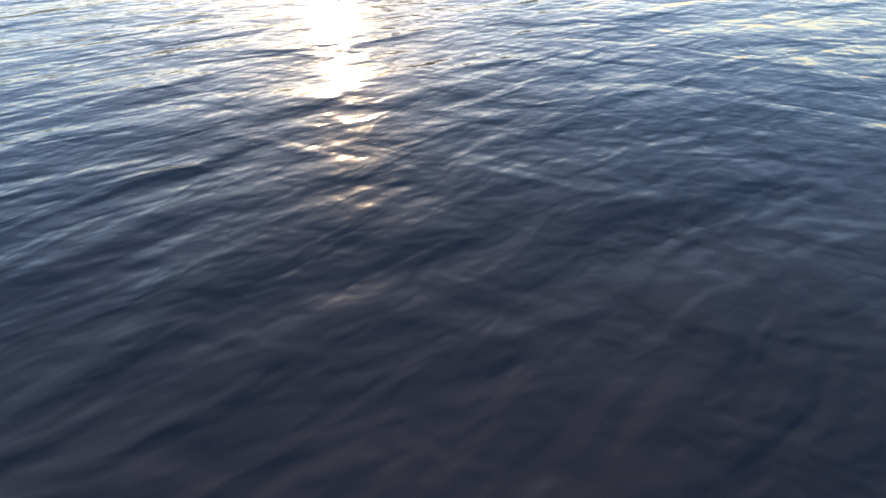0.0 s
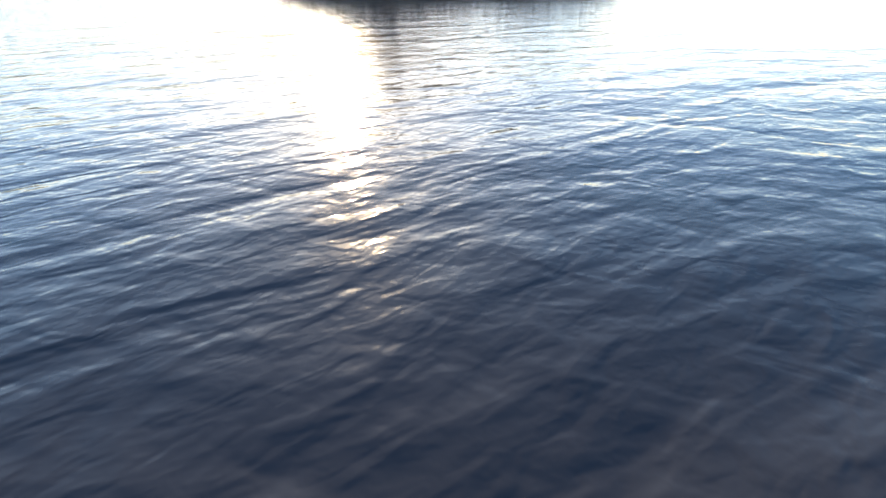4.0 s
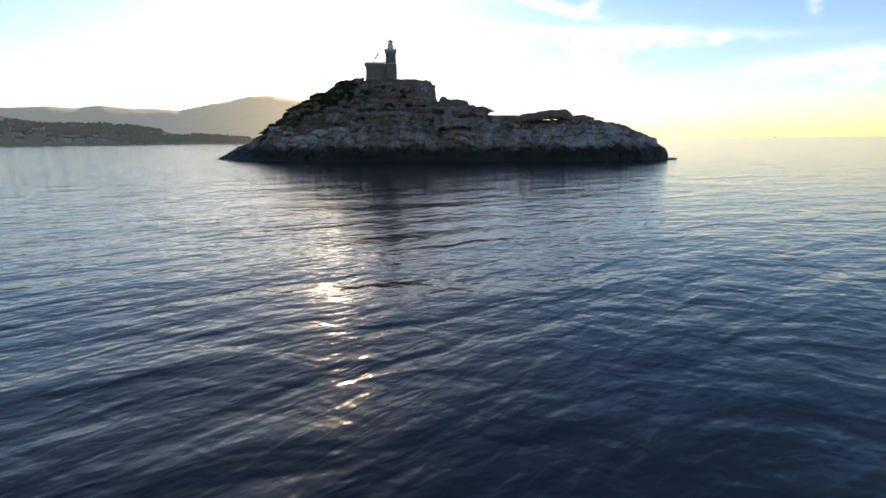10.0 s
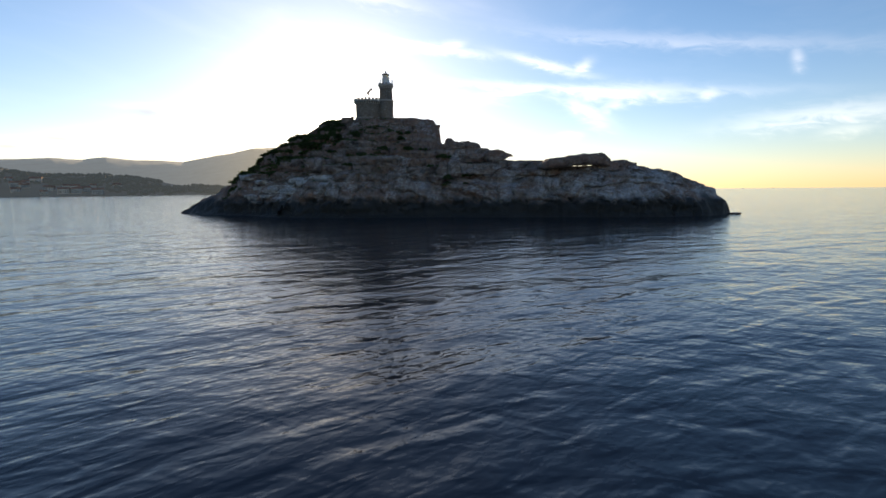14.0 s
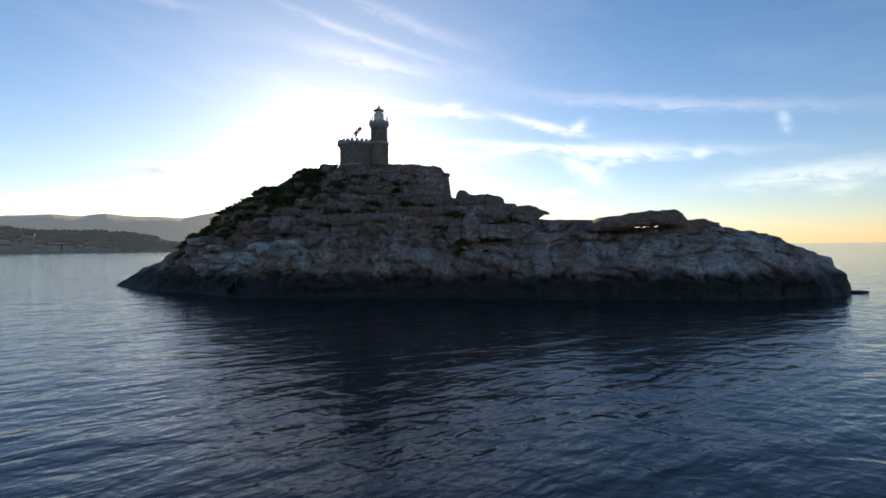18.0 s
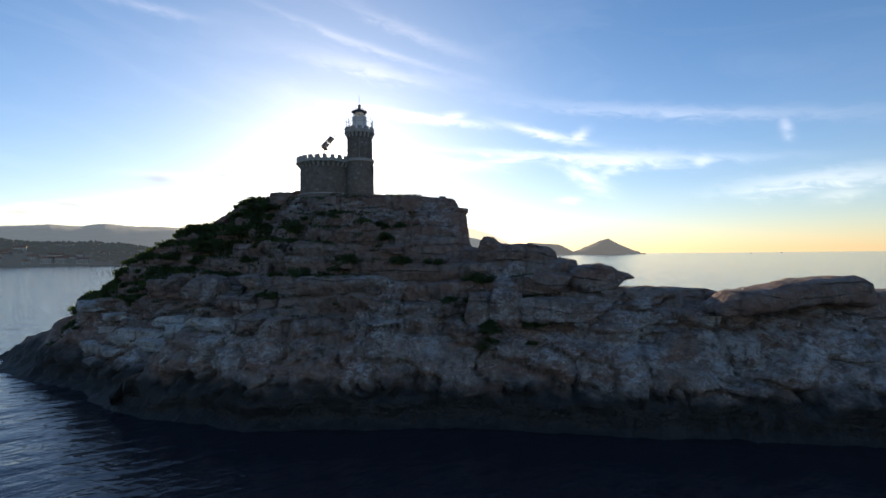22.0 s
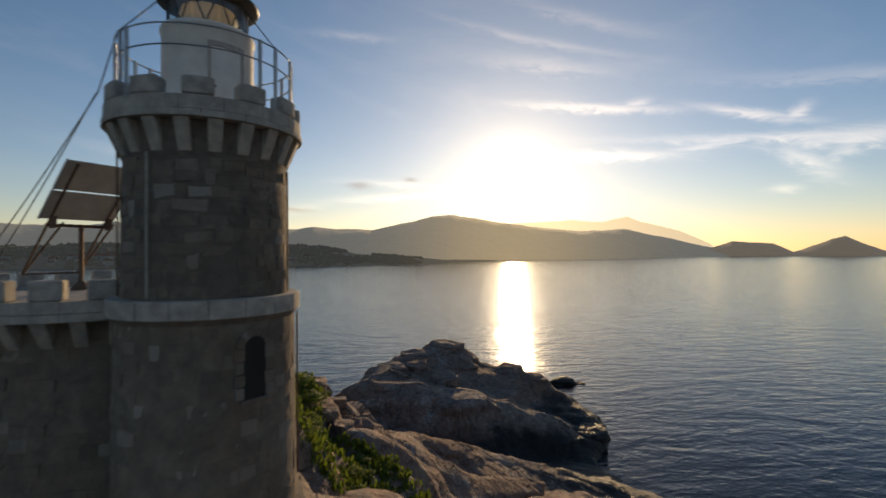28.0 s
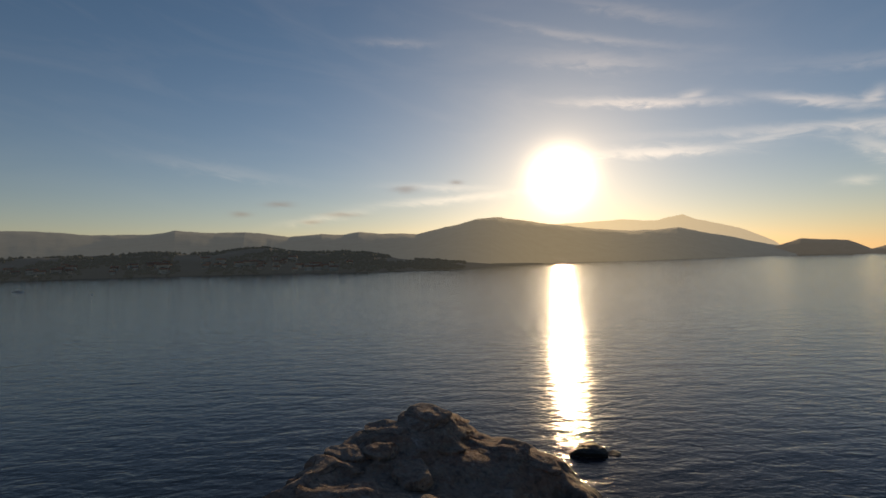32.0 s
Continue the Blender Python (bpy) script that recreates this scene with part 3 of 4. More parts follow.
def range_of_hills(name, dist, profile, depth, mat, label, rough=0.08, foot=None):
    """A range seen from the islet: profile of (bearing, crest height in degrees), dist metres off; foot: dist by bearing."""
    profile = sorted(profile)
    b0, b1 = profile[0][0], profile[-1][0]
    n = int((b1 - b0) / 0.06) + 2
    verts, faces = [], []
    rows = 25
    for i in range(n):
        b = b0 + (b1 - b0) * i / (n - 1)
        e = np.interp(b, [p[0] for p in profile], [p[1] for p in profile])
        d0 = np.interp(b, [p[0] for p in foot], [p[1] for p in foot]) if foot else dist
        for k in range(rows):
            s = k / (rows - 1)
            d = d0 + depth * s
            up = math.sin(min(1.0, s / 0.75) * math.pi / 2) ** 0.9 if s <= 0.75 else 1 - (s - 0.75) * 1.2
            crest = (d0 + depth * 0.75) * math.tan(radians(e))
            x, y = d * math.sin(radians(b)), d * math.cos(radians(b))
            w = noise.fractal(Vector((x * 0.006, y * 0.006, 1.7)), 1.0, 2.0, 5)
            w2 = noise.fractal(Vector((x * 0.012, y * 0.012, 4.1)), 1.0, 2.0, 3)
            h = crest * up * (1 + rough * w) + w2 * min(3.0, crest * 0.08) if k else -2.0
            verts.append((x, y, h))
    for i in range(n - 1):
        for k in range(rows - 1):
            a = i * rows + k
            faces.append((a, a + rows, a + rows + 1, a + 1))
    ob = new(name, mesh_of(name, verts, faces, mat, True))
    return tagged(ob, label, "hills", kind="structure")


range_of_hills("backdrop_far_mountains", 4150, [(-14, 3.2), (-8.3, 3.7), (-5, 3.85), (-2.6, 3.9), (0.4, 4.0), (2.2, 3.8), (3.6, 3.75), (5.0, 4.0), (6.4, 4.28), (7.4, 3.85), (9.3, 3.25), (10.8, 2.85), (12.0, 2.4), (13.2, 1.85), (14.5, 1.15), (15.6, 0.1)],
               450, FAR_HILL, "mountain far behind the coast, pale with haze painted as glow", 0.02)
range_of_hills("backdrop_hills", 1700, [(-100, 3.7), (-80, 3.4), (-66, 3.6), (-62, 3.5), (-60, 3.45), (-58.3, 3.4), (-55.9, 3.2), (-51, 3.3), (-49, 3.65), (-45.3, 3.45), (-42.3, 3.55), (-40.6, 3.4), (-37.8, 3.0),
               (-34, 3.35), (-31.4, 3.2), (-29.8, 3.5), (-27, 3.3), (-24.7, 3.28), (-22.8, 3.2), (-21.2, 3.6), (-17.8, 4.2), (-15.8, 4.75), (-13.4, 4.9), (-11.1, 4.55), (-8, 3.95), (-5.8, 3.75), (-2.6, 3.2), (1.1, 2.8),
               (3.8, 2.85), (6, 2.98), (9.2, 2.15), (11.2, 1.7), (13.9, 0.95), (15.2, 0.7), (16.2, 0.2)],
               1750, MID_HILL, "wooded hills along the far coast, evening haze painted as glow", 0.025,
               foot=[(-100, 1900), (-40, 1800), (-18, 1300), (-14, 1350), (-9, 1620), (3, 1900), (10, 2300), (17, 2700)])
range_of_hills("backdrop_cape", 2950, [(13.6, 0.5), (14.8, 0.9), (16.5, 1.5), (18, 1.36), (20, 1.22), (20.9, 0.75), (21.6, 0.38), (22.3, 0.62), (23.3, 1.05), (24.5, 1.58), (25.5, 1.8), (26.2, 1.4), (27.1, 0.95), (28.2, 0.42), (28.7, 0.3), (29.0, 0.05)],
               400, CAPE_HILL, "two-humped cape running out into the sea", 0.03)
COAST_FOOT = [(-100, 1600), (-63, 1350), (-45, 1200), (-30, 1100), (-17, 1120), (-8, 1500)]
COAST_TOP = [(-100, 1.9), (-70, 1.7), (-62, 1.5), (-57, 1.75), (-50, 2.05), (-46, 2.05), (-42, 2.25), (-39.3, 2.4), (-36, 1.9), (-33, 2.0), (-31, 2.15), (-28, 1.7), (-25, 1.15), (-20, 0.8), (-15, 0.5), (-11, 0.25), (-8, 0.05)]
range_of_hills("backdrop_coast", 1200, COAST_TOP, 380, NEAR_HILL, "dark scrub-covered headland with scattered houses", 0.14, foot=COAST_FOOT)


def woods():
    rnd = random.Random(77)
    bm = bmesh.new()
    bmesh.ops.create_icosphere(bm, subdivisions=1, radius=1.0)
    ball = [v.co.copy() for v in bm.verts]
    tris = [[v.index for v in f.verts] for f in bm.faces]
    bm.free()
    verts, faces = [], []
    count = 0
    while count < 2600:
        b = rnd.uniform(-70, -17)
        d = np.interp(b, [p[0] for p in COAST_FOOT], [p[1] for p in COAST_FOOT]) + rnd.uniform(6, 330)
        x, y = d * math.sin(radians(b)), d * math.cos(radians(b))
        if noise.noise(Vector((x * 0.008, y * 0.008, 0))) < -0.1:
            continue
        ok, at, _, _ = coast.ray_cast(Vector((x, y, 400)), Vector((0, 0, -1)))
        if not ok or at.z < 1.0:
            continue
        count += 1
        r, h, i = rnd.uniform(3, 7), rnd.uniform(3, 6), len(verts)
        verts += [(x + v.x * r * rnd.uniform(0.7, 1.2), y + v.y * r, at.z + 1.5 + v.z * h * rnd.uniform(0.7, 1.2)) for v in ball]
        faces += [[i + k for k in t] for t in tris]
    return verts, faces


coast = bpy.data.objects["backdrop_coast"]
# the trees carry the same emission for haze as the headland
WOODS = material("coast_trees", hill_glow_nodes((0.035, 0.045, 0.025), (0.4, 0.5, 0.62), 0.06))
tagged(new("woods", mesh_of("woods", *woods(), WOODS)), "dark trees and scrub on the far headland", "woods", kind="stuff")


# ---- lighthouse ----
house = thing("lighthouse", (0, 0, 0), "grey rubble-stone lighthouse with a round battlemented keep and a white lantern", "lighthouse")
GZ = 22.3
part("tower_base", lathe([(1.95, GZ), (1.92, 23.2), (1.86, 23.5), (1.74, 23.56), (1.72, 23.6)]), MASONRY, house)
part("lower_shaft", lathe([(1.72, 23.6), (1.68, 27.45)], 64), MASONRY, house)
part("upper_shaft", lathe([(1.56, 27.8), (1.52, 30.4), (1.52, 30.95), (0.0, 30.95)], 64), MASONRY, house)


def ring_block(r0, r1, z0, z1, a0, a1, gap=0.0, steps=4, bevel=0.0, rb0=None):
    """One block of a ring wall: radii, heights, angles in degrees; rb0: the outer radius at its foot."""
    bm = bmesh.new()
    a0, a1 = a0 + gap, a1 - gap
    low = r1 if rb0 is None else rb0
    rows = []
    for i in range(steps + 1):
        a = radians(a0 + (a1 - a0) * i / steps)
        c, s = math.cos(a), math.sin(a)
        rows.append([bm.verts.new((r * c, r * s, z)) for r, z in ((r0, z0), (low, z0), (r1, z1), (r0, z1))])
    for p, q in zip(rows, rows[1:]):
        for k in range(4):
            m = (k + 1) % 4
            bm.faces.new((p[k], q[k], q[m], p[m]))
    bm.faces.new(rows[0]), bm.faces.new(rows[-1])
    if bevel:
        bmesh.ops.recalc_face_normals(bm, faces=bm.faces)
        sharp = [e for e in bm.edges if e.calc_face_angle(0) > 0.9]
        bmesh.ops.bevel(bm, geom=sharp, offset=bevel, segments=1, affect="EDGES")
    return bm


def ring_of(name, count, r0, r1, z0, z1, mat, parent, at=(0, 0), fill=1.0, start=0.0, rb0=None, bevel=0.012, skip=None, shift=0.0):
    """Equal blocks round a circle, each an object on one shared mesh."""
    step = 360 / count
    me = None
    for i in range(count):
        a = start + i * step
        if skip and skip(a % 360):
            continue
        if me is None:
            ob = part(name, ring_block(r0, r1, z0, z1, -step * fill / 2, step * fill / 2, 0.0, 3, bevel, rb0), mat, parent)
            me = ob.data
        else:
            ob = new(name, me)
            ob.parent = parent
        ob.matrix_basis = Matrix.Translation((*at, 0)) @ Matrix.Rotation(radians(a), 4, "Z")


ring_of("string_course", 18, 1.5, 1.8, 27.52, 27.86, CUT, house, fill=0.985)
part("string_course_bed", lathe([(1.68, 27.4), (1.76, 27.52), (1.0, 27.53)]), MASONRY, house)
# gallery: corbels, cornice, battlements
ring_of("corbel", 20, 1.4, 1.8, 30.520, 31.080, CUT, house, fill=0.46, rb0=1.56, start=8)
part("corbel_backing", lathe([(1.53, 30.440), (1.6, 31.080)], 64), BRICKISH, house)
ring_of("cornice", 16, 0.9, 1.86, 31.080, 31.200, CUT, house, fill=0.99, start=3)
ring_of("parapet_course", 16, 1.5, 1.83, 31.205, 31.460, CUT, house, fill=0.995, start=14)
part("gallery_floor", lathe([(1.5, 31.200), (1.5, 31.240), (0, 31.240)]), CUT, house)
ring_of("merlon", 12, 1.5, 1.82, 31.465, 31.800, CUT, house, fill=0.57, bevel=0.035, start=5)
# lantern room
drum = part("lantern_room", lathe([(0.93, 31.220), (0.9, 31.370), (0.88, 31.420), (0.87, 33.120), (0.9, 33.140), (0.9, 33.200), (0.0, 33.200)], 48), WHITE, house, "whitewashed lantern room", True)


def curved(r, a0, a1, z0, z1, thick, steps=6):
    bm = ring_block(r, r + thick, z0, z1, a0, a1, 0, steps)
    return bm


FRAME = plain("weathered_frame", (0.42, 0.38, 0.34), 0.8, 0, 0.25, 7, 0.004)
DOOR_A = -28.0
door = part("door", curved(0.865, DOOR_A - 19, DOOR_A + 19, 31.280, 32.720, 0.022), WHITE, house, "white-painted lantern room door")
for nm, q in (("jamb", (DOOR_A - 23, DOOR_A - 19, 31.240, 32.800)), ("jamb", (DOOR_A + 19, DOOR_A + 23, 31.240, 32.800)), ("lintel", (DOOR_A - 23, DOOR_A + 23, 32.720, 32.820))):
    part(nm, curved(0.86, *q, 0.05), FRAME, door)
part("handle", rod((0.9 * math.cos(radians(DOOR_A - 15)), 0.9 * math.sin(radians(DOOR_A - 15)), 31.920), (0.98 * math.cos(radians(DOOR_A - 15)), 0.98 * math.sin(radians(DOOR_A - 15)), 31.920), 0.02), DARKM, door)


def glass_nodes(n, b, pos, obj):
    shine = n.node("ShaderNodeBsdfGlossy")
    shine.inputs["Roughness"].default_value = 0.03
    through_it = n.node("ShaderNodeBsdfTransparent", (0.93, 0.95, 0.93, 1))
    mixer = n.node("ShaderNodeMixShader", 0.08, through_it, shine)
    out = next(k for k in n.tree.nodes if k.type == "OUTPUT_MATERIAL")
    n.tree.links.new(mixer.outputs[0], out.inputs[0])


GLASS = material("lantern_glass", glass_nodes)


def lens_nodes(n, b, pos, obj):
    b.inputs["Base Color"].default_value = (0.8, 0.7, 0.48, 1)
    b.inputs["Roughness"].default_value = 0.2
    t = n.node("ShaderNodeBsdfTranslucent", (0.95, 0.82, 0.58, 1))
    mixer = n.node("ShaderNodeMixShader", 0.6, b, t)
    out = next(k for k in n.tree.nodes if k.type == "OUTPUT_MATERIAL")
    n.tree.links.new(mixer.outputs[0], out.inputs[0])
    relief(n, b, n.noise(n.scaled(obj, (1, 1, 30)), 1.0, 2, 0.5), 0.6, 0.02)


LENS = material("lens_glass", lens_nodes)
for i in range(10):
    pane = part("pane", curved(0.76, i * 36 + 1, i * 36 + 35, 33.2, 33.84, 0.008, 4), GLASS, house)
    pane.visible_shadow = False
for i in range(10):
    a, b = radians(i * 36), radians(i * 36 + 18)
    for s in (-1, 1):
        part("astragal", rod((0.77 * math.cos(b), 0.77 * math.sin(b), 33.2), (0.77 * math.cos(b + s * radians(18)), 0.77 * math.sin(b + s * radians(18)), 33.84), 0.017), DARKM, house)
part("optic", lathe([(0.0, 33.2), (0.3, 33.22), (0.34, 33.32), (0.52, 33.44), (0.56, 33.58), (0.52, 33.72), (0.34, 33.8), (0.0, 33.83)], 24), LENS, house, "ribbed glass optic", True)
part("lantern_roof", lathe([(0.72, 33.850), (0.97, 33.830), (0.99, 33.880), (0.8, 33.990), (0.45, 34.160), (0.2, 34.290), (0.16, 34.330), (0.15, 34.680), (0.19, 34.700), (0.17, 34.760), (0.0, 34.790)], 40), DARKM, house, "", True)
part("roof_rail", tube([(0.8 * math.cos(radians(a)), 0.8 * math.sin(radians(a)), 34.130) for a in range(0, 361, 15)], 0.014), DARKM, house)
for a in range(0, 360, 60):
    part("rail_foot", rod((0.8 * math.cos(radians(a)), 0.8 * math.sin(radians(a)), 33.970), (0.8 * math.cos(radians(a)), 0.8 * math.sin(radians(a)), 34.140), 0.012), DARKM, house)
part("lightning_rod", rod((0, 0, 34.55), (0, 0, 36.0), 0.02), STEEL, house)
# gallery railing
for z in (32.38, 32.76):
    part("rail", tube([(1.64 * math.cos(radians(a)), 1.64 * math.sin(radians(a)), z) for a in range(0, 361, 8)], 0.016), STEEL, house)
for a in (-112, -104, -17, -3, 22, 30, 62, 100, 140, 176, 190, 222):
    c, s = math.cos(radians(a)), math.sin(radians(a))
    part("rail_post", box(0.06, 0.06, 1.5, Matrix.Translation((1.64 * c, 1.64 * s, 32.03)) @ Matrix.Rotation(radians(a), 4, "Z"), 0.006), STEEL, house)

# round keep
KX, KY, KR = -4.2, 1.45, 3.25
part("keep_base", lathe([(KR + 0.42, GZ), (KR + 0.36, 23.2), (KR + 0.3, 23.5), (KR + 0.1, 23.58), (KR + 0.06, 23.62)], 72, centre=(KX, KY)), MASONRY, house)
part("keep_ledge", lathe([(KR + 0.3, 23.5), (KR + 0.34, 23.52), (KR + 0.34, 23.62), (KR + 0.04, 23.66)], 72, centre=(KX, KY)), CUT, house)
part("keep_wall", lathe([(KR + 0.06, 23.62), (KR, 27.0), (KR, 27.4)], 96, centre=(KX, KY)), MASONRY, house)
part("keep_roof", lathe([(KR + 0.2, 27.42), (KR + 0.2, 27.7), (0, 27.86)], 72, centre=(KX, KY)), CUT, house)


def inside_tower(a, r=KR + 0.5):
    x, y = KX + r * math.cos(radians(a)), KY + r * math.sin(radians(a))
    return math.hypot(x, y) < 1.6


ring_of("keep_corbel", 36, KR - 0.1, KR + 0.44, 26.85, 27.4, CUT, house, (KX, KY), 0.42, rb0=KR + 0.02, skip=inside_tower)
ring_of("keep_cornice", 30, KR - 0.3, KR + 0.5, 27.4, 27.56, CUT, house, (KX, KY), 0.99, skip=inside_tower)
ring_of("keep_parapet", 30, KR + 0.1, KR + 0.46, 27.565, 27.8, CUT, house, (KX, KY), 0.995, skip=inside_tower)
ring_of("keep_merlon", 25, KR + 0.12, KR + 0.45, 27.805, 28.2, CUT, house, (KX, KY), 0.6, bevel=0.03, skip=inside_tower)


def arch(w, h, r, depth, m, steps=8):
    """A round-headed slab, r out from the axis and depth thick, upright at the foot (0, 0)."""
    pts = [(-w / 2, 0), (w / 2, 0)] + [(w / 2 * math.cos(k * math.pi / steps), h - w / 2 + w / 2 * math.sin(k * math.pi / steps)) for k in range(steps + 1)]
    bm = bmesh.new()
    near = [bm.verts.new((r + depth, x, z)) for x, z in pts]
    far = [bm.verts.new((r, x, z)) for x, z in pts]
    bm.faces.new(near), bm.faces.new(far)
    for i in range(len(pts)):
        j = (i + 1) % len(pts)
        bm.faces.new((near[i], near[j], far[j], far[i]))
    bm.transform(m)
    return bm


def window(a, z0, w, h, r):
    m = Matrix.Rotation(radians(a), 4, "Z") @ Matrix.Translation((0, 0, z0))
    # no hole: a near-black slab at the wall face paints the inner shade
    pane = part("window", arch(w, h, r - 0.3, 0.3, m), OPENING_SHADE, house, "round-headed window slit, its inner shade a near-black slab")
    n = 9
    for k in range(n):
        t0, t1 = math.pi * k / n, math.pi * (k + 1) / n
        bm = bmesh.new()
        ring = []
        for t, q in ((t0 + 0.02, w / 2), (t0 + 0.02, w / 2 + 0.16), (t1 - 0.02, w / 2 + 0.16), (t1 - 0.02, w / 2)):
            ring.append((q * math.cos(t), h - w / 2 + q * math.sin(t)))
        near = [bm.verts.new((r + 0.02, x, z)) for x, z in ring]
        far = [bm.verts.new((r - 0.3, x, z)) for x, z in ring]
        bm.faces.new(near), bm.faces.new(far)
        for i in range(4):
            bm.faces.new((near[i], near[(i + 1) % 4], far[(i + 1) % 4], far[i]))
        bm.transform(m)
        part("arch_stone", bm, MASONRY, pane)
    for s in (-1, 1):
        for k in range(4):
            hh = (h - w / 2) / 4
            part("jamb_stone", box(0.32, 0.16 + 0.04 * (k % 2), hh - 0.015, m @ Matrix.Translation((r - 0.145, s * (w / 2 + 0.09), hh * (k + 0.5))), 0.01), MASONRY, pane)
    part("sill", box(0.3, w + 0.16, 0.08, m @ Matrix.Translation((r - 0.11, 0, -0.05)), 0.01), MASONRY, pane)


window(-23, 26.0, 0.42, 1.15, 1.71)


def sag(a, b, drop, n=14):
    a, b = Vector(a), Vector(b)
    return [a.lerp(b, i / n) - Vector((0, 0, drop * 4 * (i / n) * (1 - i / n))) for i in range(n + 1)]


for name, pts, r in (("stay_cable", sag((-1.15, -1.5, 31.7), (-7.35, 0.1, 28.0), 0.12), 0.013), ("stay_cable", sag((-1.35, -1.38, 31.72), (-7.5, 0.6, 28.0), 0.08), 0.013),
                     ("stay_cable", sag((-7.7, 0.6, 27.6), (-16.5, 4.0, 21.8), 0.25), 0.01), ("stay_cable", sag((-0.1, -0.12, 34.7), (-0.62, -1.54, 32.76), 0.03), 0.012),
                     ("stay_cable", sag((-0.62, -1.55, 32.76), (-1.15, -1.5, 31.7), 0.0), 0.013), ("stay_cable", sag((0.14, -0.05, 34.7), (1.64, -0.09, 32.76), 0.04), 0.012)):
    part(name, tube(pts, r), CABLE, house)
for a, z0, z1, rr in ((-88, 27.9, 30.5, 0.022), (18, 27.9, 30.4, 0.02), (40, 23.8, 27.4, 0.02), (-128, 27.9, 30.9, 0.018)):
    q = 1.6 if z0 > 27 else 1.76
    part("conduit", rod((q * math.cos(radians(a)), q * math.sin(radians(a)), z0), (q * math.cos(radians(a)), q * math.sin(radians(a)), z1), rr, 8), CUT if a == -88 else RUST, house)


def rubble(r, z0, z1, a0, a1, seed, height=0.25, centre=(0, 0), slim=0.0, limit=290, gap=None):
    """Courses of rough stones on a round wall, each stone its own object."""
    rnd = random.Random(seed)
    shapes = {}
    z, made = z0, 0
    rows = int((z1 - z0) / height)
    height = (z1 - z0) / rows
    for row in range(rows):
        a = a0 + rnd.uniform(0, 8)
        rr = r - slim * row / rows
        while a < a1:
            wide = rnd.choice((0.2, 0.28, 0.34, 0.4, 0.5, 0.62))
            step = math.degrees(wide / r)
            key = wide
            blocked = gap and gap[0] - 12 < a + step / 2 < gap[0] + 12 and gap[1] - 0.15 < z + height / 2 < gap[2] + 0.2
            if rnd.random() > 0.07 and made < limit and not blocked:
                if key not in shapes:
                    bm = ring_block(r - 0.08, r + 0.03, -height * 0.46, height * 0.46, -step * 0.47, step * 0.47, 0, 2)
                    sharp = [e for e in bm.edges if e.calc_face_angle(0) > 0.9]
                    bmesh.ops.recalc_face_normals(bm, faces=bm.faces)
                    bmesh.ops.bevel(bm, geom=sharp, offset=0.035, segments=1, affect="EDGES")
                    for v in bm.verts:
                        k = noise.noise_vector(v.co * 4.0 + Vector((wide * 90, 0, 0)))
                        v.co += Vector((k.x * 0.02, k.y * 0.05, k.z * 0.05))
                    ob = part("stone", bm, MASONRY, house)
                    shapes[key] = ob.data
                else:
                    ob = new("stone", shapes[key])
                    ob.parent = house
                sc = 1 + (rr - r) / r + rnd.uniform(-0.014, 0.003)
                ob.matrix_basis = Matrix.Translation((*centre, z + height / 2 + rnd.uniform(-0.05, 0.05))) @ Matrix.Rotation(radians(a + step / 2), 4, "Z") @ Matrix.Rotation(rnd.uniform(-0.09, 0.09), 4, "X") @ Matrix.Diagonal((sc, sc, rnd.uniform(0.7, 1.08), 1))
                made += 1
            a += step
        z += height


rubble(1.545, 27.88, 30.42, -150, 45, 1, 0.24, slim=0.03)
rubble(1.70, 23.7, 27.4, -150, 45, 2, 0.26, slim=0.03, gap=(-23, 26.0, 27.15))
rubble(KR + 0.04, 23.75, 26.9, -165, -20, 3, 0.28, (KX, KY), slim=0.04)

# solar panel on the keep roof: slope up to +x, width along y
panel = thing("solar_panel", (-4.4, 0.75, 27.83), "tilted two-module solar panel on a rusty steel post", "solar panel")
panel.rotation_euler.z = radians(-11)
part("post", rod((0, 0, 0), (0, 0, 1.6), 0.055, 10), RUST, panel)
part("foot_plate", lathe([(0.22, 0.0), (0.2, 0.06), (0.08, 0.2), (0.0, 0.2)], 12), RUST, panel)
tilt = radians(46)


def on_slope(u, v, w):
    """u up the slope from the post head, v along the width, w off the face."""
    return Vector((-0.15 + u * math.cos(tilt) - w * math.sin(tilt), v, 1.6 + u * math.sin(tilt) + w * math.cos(tilt)))


sl = Matrix.Translation((-0.15, 0, 1.6)) @ Matrix.Rotation(-tilt, 4, "Y")
for u in (0.5, 1.4):
    mod = part("module", box(0.84, 1.64, 0.04, sl @ Matrix.Translation((u, 0, 0.1)), 0.004), BACKSHEET, panel)
    part("cells", box(0.82, 1.58, 0.006, sl @ Matrix.Translation((u, 0, 0.124))), CELL, mod)
    for v in (-0.81, 0.81):
        part("module_edge", box(0.86, 0.035, 0.055, sl @ Matrix.Translation((u, v, 0.1))), STEEL, mod)
for v in (-0.62, 0.62):
    part("rail", rod(on_slope(-1.7, v, 0.02), on_slope(1.8, v, 0.02), 0.03), RUST, panel)
    part("strut", rod(on_slope(-1.7, v, 0.0), on_slope(0.35, v * 0.9, -0.35), 0.026), RUST, panel)
    part("gusset", box(0.3, 0.02, 0.28, sl @ Matrix.Translation((0.15, v, -0.12)) @ Matrix.Rotation(0.8, 4, "Y")), RUST, panel)
part("crossbar", rod(on_slope(-1.7, -0.62, 0.0), on_slope(-1.7, 0.62, 0.0), 0.025), RUST, panel)
part("head_bar", rod(on_slope(0, -0.7, -0.05), on_slope(0, 0.7, -0.05), 0.04), RUST, panel)


